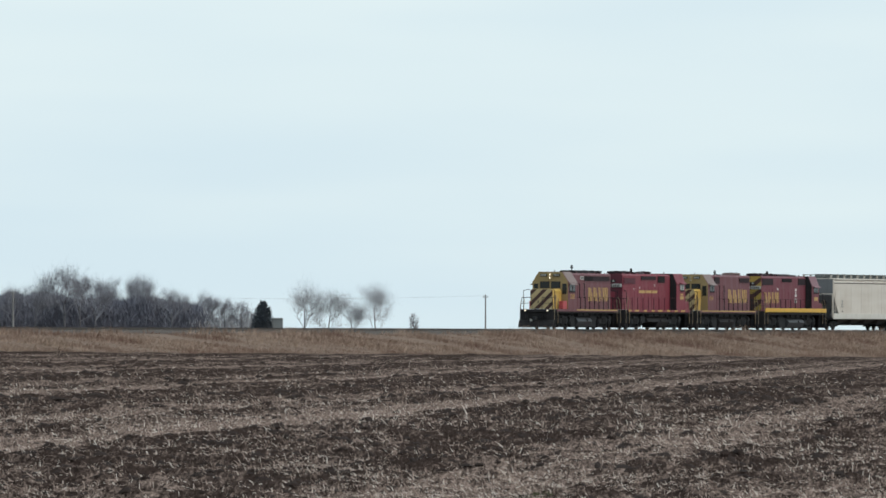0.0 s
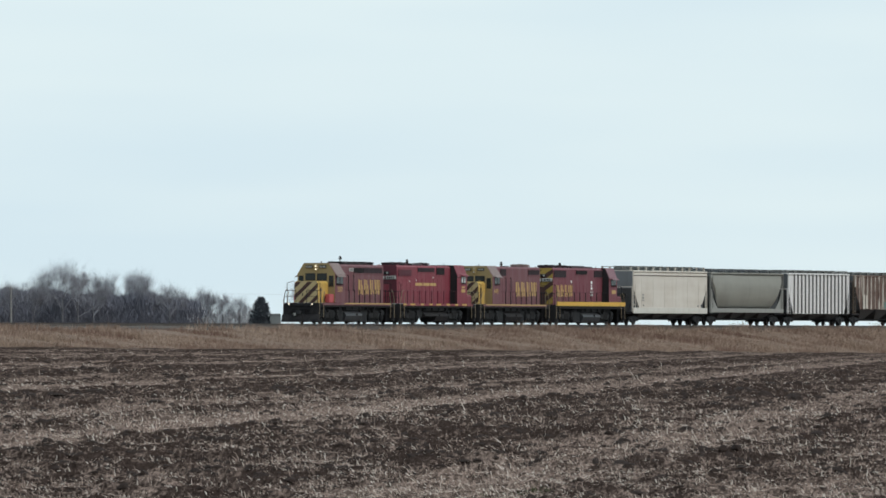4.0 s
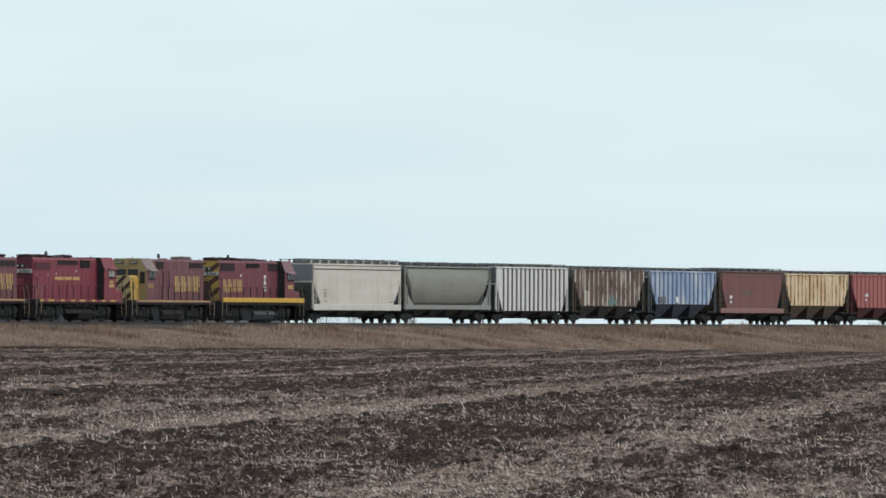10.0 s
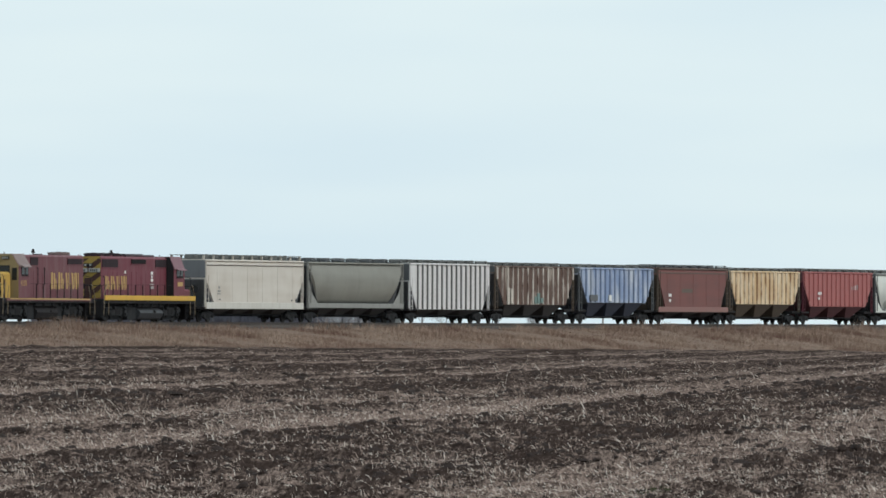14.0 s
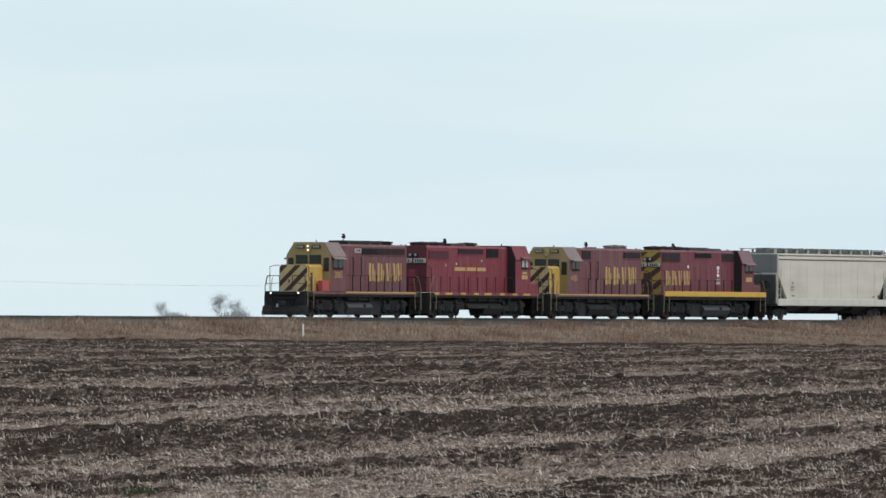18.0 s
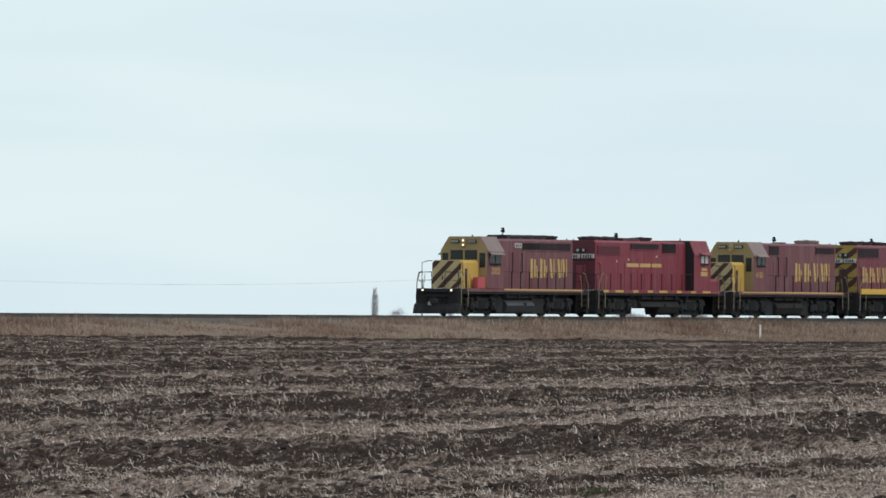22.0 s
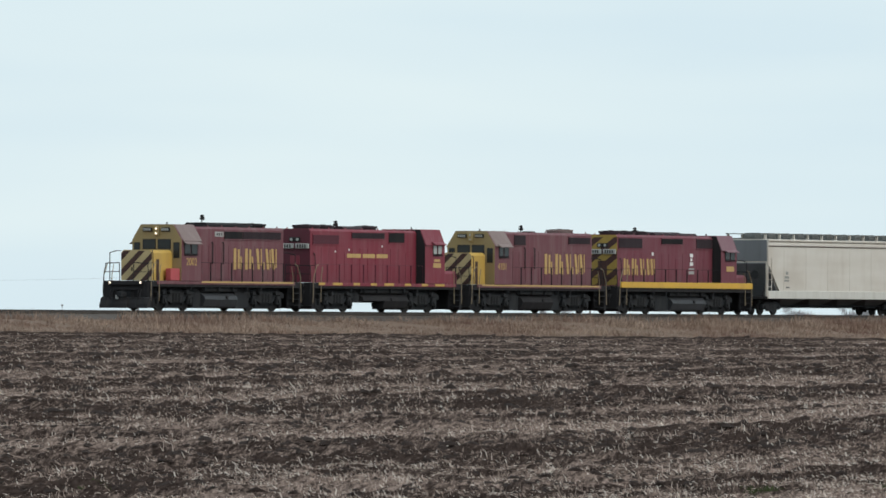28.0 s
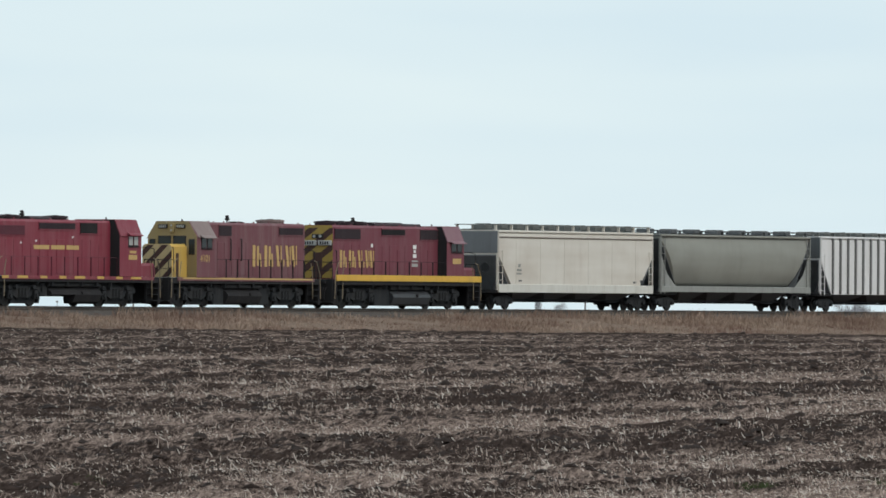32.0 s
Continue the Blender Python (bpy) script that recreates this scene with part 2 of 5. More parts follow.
MAT = {
    "soil": field_material(),
    "clod": mottled("clod_soil", (0.0165, 0.0113, 0.0098), (0.031, 0.0215, 0.0187), (0.052, 0.0365, 0.0315), 3.0),
    "straw": strand("straw", (0.153, 0.108, 0.092), (0.75, 0.58, 0.495), (0.95, 0.845, 0.75)),
    "weed": strand("green_weed", (0.030, 0.042, 0.017), (0.075, 0.09, 0.042)),
    "grass": strand("dry_grass", (0.185, 0.131, 0.103), (0.42, 0.308, 0.238), None, (0.175, 0.105, 0.083), (0.43, 0.332, 0.268)),
    "bank": mottled("grassy_bank", (0.185, 0.125, 0.094), (0.235, 0.162, 0.122), (0.135, 0.094, 0.072), 0.35),
    "ballast": mottled("ballast_stone", (0.098, 0.083, 0.075), (0.13, 0.11, 0.099), (0.068, 0.057, 0.052), 1.5),
    "tie": mottled("tie_wood", (0.06, 0.045, 0.035), (0.09, 0.07, 0.055), (0.03, 0.025, 0.02), 1.0),
    "rail": paint("rail_steel", (0.085, 0.07, 0.062), (0.07, 0.05, 0.04), 0.5, 0.5, 0.6),
    # far-tree tones are paled: distance haze painted into bark, twigs and needles
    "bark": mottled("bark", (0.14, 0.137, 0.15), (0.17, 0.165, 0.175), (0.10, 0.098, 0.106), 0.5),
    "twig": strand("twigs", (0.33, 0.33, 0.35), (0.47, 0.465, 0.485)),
    "lone_bark": mottled("hazed_bark", (0.20, 0.195, 0.21), (0.25, 0.245, 0.26), (0.15, 0.147, 0.16), 0.5),
    "dark_twig": strand("hazed_dark_twigs", (0.225, 0.223, 0.25), (0.275, 0.272, 0.30)),
    # the bluish tone paints the air's haze over the grove
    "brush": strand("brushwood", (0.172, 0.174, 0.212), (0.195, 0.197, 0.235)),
    "fir": strand("hazed_needles", (0.085, 0.097, 0.115), (0.125, 0.14, 0.155)),
    "pole": mottled("pole_wood", (0.26, 0.245, 0.24), (0.32, 0.30, 0.29), (0.19, 0.18, 0.17), 1.0),
    "wire": paint("wire_metal", (0.22, 0.22, 0.23), (0.15, 0.15, 0.15), 0.4, 0.5, 0.3),
    "shed": paint("shed_boards", (0.19, 0.20, 0.20), (0.14, 0.145, 0.15), 0.5, 0.8),
    "post": paint("white_post", (0.75, 0.74, 0.70), (0.5, 0.48, 0.44), 0.3, 0.6),
    "maroon": paint("faded_maroon_paint", (0.145, 0.042, 0.053), (0.20, 0.112, 0.118), 0.7),
    "maroon2": paint("deep_maroon_paint", (0.155, 0.03, 0.046), (0.19, 0.082, 0.095), 0.7),
    "red": paint("crimson_paint", (0.195, 0.020, 0.038), (0.235, 0.080, 0.092), 0.7),
    "reddark": paint("dark_crimson_paint", (0.10, 0.017, 0.03), (0.08, 0.03, 0.036), 0.4),
    "yellow": paint("yellow_paint", (0.58, 0.37, 0.085), (0.40, 0.26, 0.10), 0.5, 0.5),
    "ochre": paint("sooty_yellow_paint", (0.29, 0.215, 0.095), (0.25, 0.195, 0.125), 0.6, 0.6),
    "sill_yellow": paint("bright_sill_paint", (0.66, 0.39, 0.05), (0.42, 0.25, 0.06), 0.4, 0.5),
    "nose_tan": paint("grimy_nose_paint", (0.50, 0.385, 0.20), (0.33, 0.25, 0.15), 0.6, 0.6),
    "end_yellow": paint("chipped_yellow_paint", (0.36, 0.24, 0.05), (0.2, 0.14, 0.05), 0.5, 0.6),
    "salmon": paint("bleached_red_paint", (0.46, 0.075, 0.085), (0.36, 0.09, 0.09), 0.4),
    "dim_white": paint("dirty_white_figures", (0.40, 0.40, 0.385), (0.28, 0.27, 0.25), 0.4),
    "gold": paint("gold_paint", (0.52, 0.345, 0.13), (0.36, 0.22, 0.11), 0.35, 0.6),
    "stripe": paint("dark_stripe_paint", (0.055, 0.022, 0.019), (0.08, 0.045, 0.03), 0.4),
    # the cab roof's grey holds the sky's reflection as colour
    "roof": paint("sky_greyed_roof_paint", (0.20, 0.135, 0.125), (0.27, 0.21, 0.20), 0.5, 0.5),
    "rust_sill": paint("dusty_red_sill_paint", (0.27, 0.13, 0.115), (0.20, 0.14, 0.12), 0.5),
    "teal": paint("sprayed_teal_paint", (0.16, 0.27, 0.25), (0.14, 0.12, 0.10), 0.6),
    "roof_maroon": paint("pale_roof_maroon_paint", (0.20, 0.095, 0.115), (0.24, 0.14, 0.15), 0.5),
    # black, truck, wheel and grille are lifted a little as painted haze
    "black": paint("black_steel", (0.027, 0.026, 0.028), (0.048, 0.044, 0.043), 0.5, 0.75, gloss=0.05),
    "truck": paint("grimy_truck_steel", (0.025, 0.027, 0.030), (0.056, 0.052, 0.05), 0.5, 0.75, gloss=0.08),
    "tank": paint("grimy_tank_steel", (0.048, 0.05, 0.056), (0.03, 0.028, 0.028), 0.5, 0.55),
    "wheel": paint("wheel_steel", (0.021, 0.020, 0.020), (0.04, 0.034, 0.031), 0.5, 0.5, 0.2, gloss=0.15),
    "grille": paint("dark_grille", (0.040, 0.028, 0.033), (0.062, 0.048, 0.052), 0.5, 0.7, gloss=0.15),
    "white": paint("white_paint", (0.78, 0.78, 0.76), (0.5, 0.48, 0.45), 0.3),
    "glass": glassy("cab_glass", (0.022, 0.025, 0.026), 1.33),
    "lamp": glow("lit_headlamp", (1.0, 0.84, 0.64), 1.5),
    "lens": glassy("unlit_lamp_lens", (0.35, 0.35, 0.33)),
    "cream": shellpaint("cream_grey_paint", (0.66, 0.615, 0.555), (0.47, 0.40, 0.335)),
    "cream_sill": paint("pale_sill_paint", (0.62, 0.60, 0.55), (0.4, 0.36, 0.31), 0.4),
    "hgrey": shellpaint("olive_grey_paint", (0.275, 0.268, 0.235), (0.165, 0.158, 0.14)),
    "belt": paint("grimy_belt_paint", (0.12, 0.092, 0.07), (0.075, 0.055, 0.045), 0.5),
    "hgrey2": paint("dull_grey_paint", (0.28, 0.28, 0.26), (0.17, 0.16, 0.15), 0.5),
    "chalk": paint("chalk_white_paint", (0.72, 0.70, 0.695), (0.50, 0.46, 0.43), 0.4),
    "peel": patchy("peeling_brown_paint", (0.118, 0.067, 0.05), (0.40, 0.34, 0.29), (0.10, 0.068, 0.054), 0.54, 0.66),
    "peel_rib": patchy("peeling_post_paint", (0.15, 0.09, 0.072), (0.66, 0.60, 0.54), (0.16, 0.11, 0.09), 0.40, 0.52),
    "blue": patchy("faded_blue_paint", (0.25, 0.335, 0.53), (0.56, 0.60, 0.68), (0.20, 0.225, 0.29), 0.42, 0.62),
    "blue_rib": patchy("dull_blue_post_paint", (0.15, 0.205, 0.33), (0.30, 0.34, 0.42), (0.14, 0.16, 0.21), 0.45, 0.65),
    "rust": shellpaint("rusty_red_paint", (0.205, 0.075, 0.066), (0.12, 0.062, 0.058)),
    "tan_rib": patchy("streaked_post_paint", (0.33, 0.19, 0.095), (0.80, 0.68, 0.52), (0.22, 0.12, 0.06), 0.42, 0.54),
    "bay": paint("dark_hopper_paint", (0.058, 0.056, 0.058), (0.10, 0.09, 0.083), 0.5, gloss=0.2),
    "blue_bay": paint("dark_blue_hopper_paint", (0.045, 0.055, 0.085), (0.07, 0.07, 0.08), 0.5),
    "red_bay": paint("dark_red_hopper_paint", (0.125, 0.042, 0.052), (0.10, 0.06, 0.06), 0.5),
    "smudge": patchy("sooty_smudge", (0.22, 0.24, 0.205), (0.48, 0.50, 0.455), (0.17, 0.185, 0.16), 0.45, 0.68),
    "rail_tan": paint("worn_handrail_paint", (0.27, 0.21, 0.135), (0.16, 0.125, 0.09), 0.4),
    "tan": patchy("tan_yellow_paint", (0.66, 0.47, 0.27), (0.80, 0.64, 0.44), (0.34, 0.19, 0.09), 0.4, 0.62),
    "brick": paint("oxide_red_paint", (0.39, 0.128, 0.122), (0.29, 0.12, 0.11), 0.4),
    "silver": shellpaint("dirty_white_paint", (0.71, 0.725, 0.67), (0.46, 0.48, 0.44)),
    "wine": paint("wine_red_paint", (0.17, 0.022, 0.036), (0.10, 0.03, 0.035), 0.4),
    "rib_dark": paint("dark_rib_paint", (0.14, 0.137, 0.132), (0.085, 0.08, 0.076), 0.5),
    # the ends' shade is put into these two colours; trims and roofs borrow them
    "end_dark": paint("shade_dark_end_paint", (0.118, 0.124, 0.13), (0.07, 0.07, 0.073), 0.5),
    "end_grey": paint("shade_grey_end_paint", (0.17, 0.178, 0.188), (0.115, 0.12, 0.125), 0.5),
    "moss": paint("grimy_roof_paint", (0.16, 0.163, 0.155), (0.085, 0.084, 0.078), 0.5),
}


# ---- mesh building ----
class Shape:
    """Collects vertices and faces of one mesh."""

    def __init__(self):
        self.v, self.f = [], []

    def add(self, verts, faces):
        k = len(self.v)
        self.v += [tuple(p) for p in verts]
        self.f += [tuple(k + i for i in q) for q in faces]
        return self

    def box(self, x0, x1, y0, y1, z0, z1, c=0.0):
        """A box; c: the chamfer of its edges."""
        x0, x1, y0, y1, z0, z1 = min(x0, x1), max(x0, x1), min(y0, y1), max(y0, y1), min(z0, z1), max(z0, z1)
        if c <= 0:
            return self.add([(x, y, z) for z in (z0, z1) for y in (y0, y1) for x in (x0, x1)],
                            [(0, 2, 3, 1), (4, 5, 7, 6), (0, 1, 5, 4), (2, 6, 7, 3), (0, 4, 6, 2), (1, 3, 7, 5)])
        lo, hi, vs, ix = (x0, y0, z0), (x1, y1, z1), [], {}
        for sx in (0, 1):
            for sy in (0, 1):
                for sz in (0, 1):
                    s = (sx, sy, sz)
                    for axis in range(3):
                        p = [(hi[i] if s[i] else lo[i]) if i == axis else (hi[i] - c if s[i] else lo[i] + c) for i in range(3)]
                        ix[s, axis] = len(vs)
                        vs.append(p)
        fs = []
        for axis in range(3):
            u, w = [i for i in range(3) if i != axis]
            for side in (0, 1):
                q = []
                for a, b in ((0, 0), (1, 0), (1, 1), (0, 1)):
                    s = [0, 0, 0]
                    s[axis], s[u], s[w] = side, a, b
                    q.append(ix[tuple(s), axis])
                fs.append(q)
            for a in (0, 1):
                for b in (0, 1):
                    s0, s1 = [0, 0, 0], [0, 0, 0]
                    s0[u], s0[w], s1[u], s1[w], s1[axis] = a, b, a, b, 1
                    s0, s1 = tuple(s0), tuple(s1)
                    fs.append([ix[s0, u], ix[s1, u], ix[s1, w], ix[s0, w]])
        for s in [(i, j, k) for i in (0, 1) for j in (0, 1) for k in (0, 1)]:
            fs.append([ix[s, 0], ix[s, 1], ix[s, 2]])
        return self.add(vs, fs)

    def prism(self, pts, lo, hi, axis=0):
        """An outline extruded along an axis: pts are (y, z) for axis 0, (x, z) for axis 1, (x, y) for axis 2."""
        n = len(pts)
        put = {0: lambda p, t: (t, p[0], p[1]), 1: lambda p, t: (p[0], t, p[1]), 2: lambda p, t: (p[0], p[1], t)}[axis]
        return self.add([put(p, lo) for p in pts] + [put(p, hi) for p in pts],
                        [tuple(range(n - 1, -1, -1)), tuple(range(n, 2 * n))] + [(i, (i + 1) % n, n + (i + 1) % n, n + i) for i in range(n)])

    def cyl(self, centre, r, lo, hi, axis=2, n=14, r2=None):
        r2 = r if r2 is None else r2
        ring = [(math.cos(2 * math.pi * i / n), math.sin(2 * math.pi * i / n)) for i in range(n)]
        def put(c, rr, t):
            a, b = centre[0] + c[0] * rr, centre[1] + c[1] * rr
            return {0: (t, a, b), 1: (a, t, b), 2: (a, b, t)}[axis]
        return self.add([put(c, r, lo) for c in ring] + [put(c, r2, hi) for c in ring],
                        [tuple(range(n - 1, -1, -1)), tuple(range(n, 2 * n))] + [(i, (i + 1) % n, n + (i + 1) % n, n + i) for i in range(n)])

    def rod(self, a, b, r, r2=None, n=5):
        a, b = Vector(a), Vector(b)
        q = (b - a).to_track_quat("Z", "Y").to_matrix()
        r2 = r if r2 is None else r2
        ring = [Vector((math.cos(2 * math.pi * i / n), math.sin(2 * math.pi * i / n), 0)) for i in range(n)]
        return self.add([a + q @ (c * r) for c in ring] + [b + q @ (c * r2) for c in ring],
                        [tuple(range(n - 1, -1, -1)), tuple(range(n, 2 * n))] + [(i, (i + 1) % n, n + (i + 1) % n, n + i) for i in range(n)])

    def path(self, pts, r, n=5):
        for p, q in zip(pts, pts[1:]):
            self.rod(p, q, r, n=n)
        return self

    def mesh(self, name, mat, smooth=False):
        me = bpy.data.meshes.new(name)
        me.from_pydata(self.v, [], self.f)
        bm = bmesh.new()
        bm.from_mesh(me)
        bmesh.ops.recalc_face_normals(bm, faces=bm.faces)
        bm.to_mesh(me)
        bm.free()
        me.materials.append(MAT[mat])
        if smooth:
            me.shade_smooth()
        return me


def part(name, shape, mat, parent, label="", at=None, smooth=False):
    """Links a Shape (or a mesh that is shared) as one mesh object under a thing or a part."""
    me = shape if isinstance(shape, bpy.types.Mesh) else shape.mesh(name, mat, smooth)
    ob = new(name, me)
    ob.parent = parent
    if at:
        ob.location = at
    if label:
        ob["label"] = label
    return ob


def big_mesh(name, verts, quads, mat, smooth=False):
    """A mesh out of arrays."""
    me = bpy.data.meshes.new(name)
    k = quads.shape[1]
    me.vertices.add(len(verts))
    me.vertices.foreach_set("co", np.asarray(verts, np.float32).ravel())
    me.loops.add(quads.size)
    me.loops.foreach_set("vertex_index", quads.astype(np.int32).ravel())
    me.polygons.add(len(quads))
    me.polygons.foreach_set("loop_start", np.arange(0, quads.size, k, dtype=np.int32))
    me.polygons.foreach_set("loop_total", np.full(len(quads), k, np.int32))
    me.update(calc_edges=True)
    me.materials.append(MAT[mat])
    if smooth:
        me.shade_smooth()
    return me


# ---- the lie of the land ----
RNG = np.random.default_rng(7)
LATTICE = RNG.random((256, 256))


def value_noise(x, y, size, seed=0):
    x, y = np.asarray(x) / size + 17.3 * seed, np.asarray(y) / size + 5.7 * seed
    i, j = np.floor(x).astype(int), np.floor(y).astype(int)
    u, v = x - i, y - j
    u, v = u * u * (3 - 2 * u), v * v * (3 - 2 * v)
    g = lambda a, b: LATTICE[a & 255, b & 255]
    return (g(i, j) * (1 - u) + g(i + 1, j) * u) * (1 - v) + (g(i, j + 1) * (1 - u) + g(i + 1, j + 1) * u) * v - 0.5


def lie(x, y):
    """The smooth height of the land: it falls gently to the right."""
    return -0.0090 * 130 * np.tanh(np.asarray(x) / 130) - 0.00042 * 900 * np.tanh(np.asarray(y) / 900)


def across_track(x, y):
    return (np.asarray(x) - TRACK.x) * NEAR.x + (np.asarray(y) - TRACK.y) * NEAR.y


def across_rows(x, y):
    return -np.asarray(x) * math.cos(ROW) + np.asarray(y) * math.sin(ROW)


def along_rows(x, y):
    return np.asarray(x) * math.sin(ROW) + np.asarray(y) * math.cos(ROW)


def tilled(x, y):
    """Ridges and clods of the tilled field."""
    w, s = across_rows(x, y), along_rows(x, y)
    field = np.clip((across_track(x, y) - 15.0) / 2.0, 0, 1)
    h = 0.09 * value_noise(w, s, 0.55, 1) + 0.09 * value_noise(w, s, 0.25, 2) + 0.10 * value_noise(w, s / 8, 2.2, 3) + 0.08 * value_noise(w, s / 3, 1.1, 4)
    rough = np.clip(1.3 - residue(w, s), 0.4, 1.3)
    h = h + rough * (0.13 * value_noise(w, s, 0.42, 21) + 0.08 * np.abs(value_noise(w, s, 0.3, 22)) * 2)
    return h * field


def land(x, y):
    far = np.clip(-across_track(x, y) / 40.0, 0, 1)
    return lie(x, y) + tilled(x, y) - 0.5 * far


def make_ground():
    u = np.concatenate([[-14, -6, -3, -1.5, -0.8, -0.4, -0.26], np.arange(-0.215, 0.066, 0.00105), [0.1, 0.2, 0.5, 1, 2, 4, 8, 14]])
    y = np.concatenate([[-2500, -600, -200, -50, 0, 40, 64], 74 * 1.0024 ** np.arange(1083), [1020, 1100, 1250, 1500, 1900, 2500, 3400, 4900]])
    width = np.clip(y, 74, 1000)
    X, Y = u[None, :] * width[:, None], np.repeat(y[:, None], len(u), 1)
    Z = land(X, Y)
    ny, nx = X.shape
    i = np.arange((ny - 1) * nx).reshape(ny - 1, nx)[:, :-1].ravel()
    quads = np.stack([i, i + 1, i + nx + 1, i + nx], 1)
    g = new("ground", big_mesh("ground", np.stack([X, Y, Z], -1).reshape(-1, 3), quads, "soil", True))
    tagged(g, "dark tilled farm field strewn with pale crop residue", "field", kind="structure")


def swath(w):
    """Each pass of the machine leaves a sharp-edged swath of straw and a softer one beside it."""
    p = np.mod((w - 14.0) / 12.2, 1.0)
    first = np.clip(p / 0.03, 0, 1) * np.clip((0.26 - p) / 0.21, 0, 1)
    return first + 0.55 * np.clip((0.13 - np.abs(p - 0.40)) / 0.10, 0, 1)


def residue(w, s):
    """How much straw lies at a place, given across and along the rows."""
    gap = across_track(-w * math.cos(ROW) + s * math.sin(ROW), w * math.sin(ROW) + s * math.cos(ROW)) + 30 * value_noise(w, s / 9, 1.8, 9)
    r = 0.34 + 0.66 * swath(w + 2.0 * value_noise(w, s / 3.3, 10, 8)) - 0.5 * np.clip((5.5 - w) / 5, 0, 1) + 0.75 * value_noise(w, s / 9, 1.8, 9) + 0.5 * value_noise(w, s / 3, 0.8, 10)
    return r - 0.22 * np.clip((46 - gap) / 22, 0, 1)


def blades(name, x, y, z, height, wide, lean, mat):
    """Thin upright three-cornered stalks."""
    n = len(x)
    a = RNG.uniform(0, math.pi, n)
    dx, dy = np.cos(a) * wide / 2, np.sin(a) * wide / 2 * 0.4
    lx, ly = RNG.normal(0, lean, n) * height, RNG.normal(0, lean, n) * height
    v = np.empty((n, 3, 3))
    v[:, 0] = np.stack([x - dx, y - dy, z - 0.02], -1)
    v[:, 1] = np.stack([x + dx, y + dy, z - 0.02], -1)
    v[:, 2] = np.stack([x + lx, y + ly, z + height], -1)
    return new(name, big_mesh(name, v.reshape(-1, 3), np.arange(3 * n).reshape(n, 3), mat))


def spread(n, y0, y1):
    """Places on the field, even as seen from the tripod."""
    y = 1.0 / RNG.uniform(1.0 / y1, 1.0 / y0, n)
    return y * RNG.uniform(-0.203, 0.052, n), y


def slivers(name, x, y, length, wide, rise, lift, mat):
    """Thin bent stalks that lie, lean or stand: rise is the share of their length that goes upward."""
    n = len(x)
    a = RNG.uniform(0, 2 * np.pi, n)
    flat = np.sqrt(np.clip(1 - rise ** 2, 0, 1))
    d = np.stack([np.cos(a) * flat, np.sin(a) * flat, rise], -1)
    side = np.stack([np.sin(a) * rise * 0.3 + 0.75, np.zeros(n), 0.35 + 0.65 * flat], -1)
    side *= (wide / 2 / np.linalg.norm(side, axis=1))[:, None]
    p = np.stack([x, y, land(x, y) + lift], -1)
    bend = RNG.normal(0, 0.10, (n, 3)) * length[:, None]
    mid, tip = p + d * length[:, None] * 0.55 + bend, p + d * length[:, None]
    v = np.stack([p - side, p + side, mid + side * 0.8, tip, mid - side * 0.8], 1)
    q = np.array([(0, 1, 2), (0, 2, 4), (4, 2, 3)])
    f = (q[None] + 5 * np.arange(n)[:, None, None]).reshape(-1, 3)
    return new(name, big_mesh(name, v.reshape(-1, 3), f, mat))


WEEDS = ((0.7, 100.4, 0.75), (3.5, 103.2, 0.14), (4.0, 104.6, 0.2), (-0.9, 99.4, 0.35), (-9.9, 94.0, 0.46), (-9.3, 93.6, 0.3), (-10.6, 90.8, 0.38), (-15.2, 83.8, 0.3))   # x, y, width


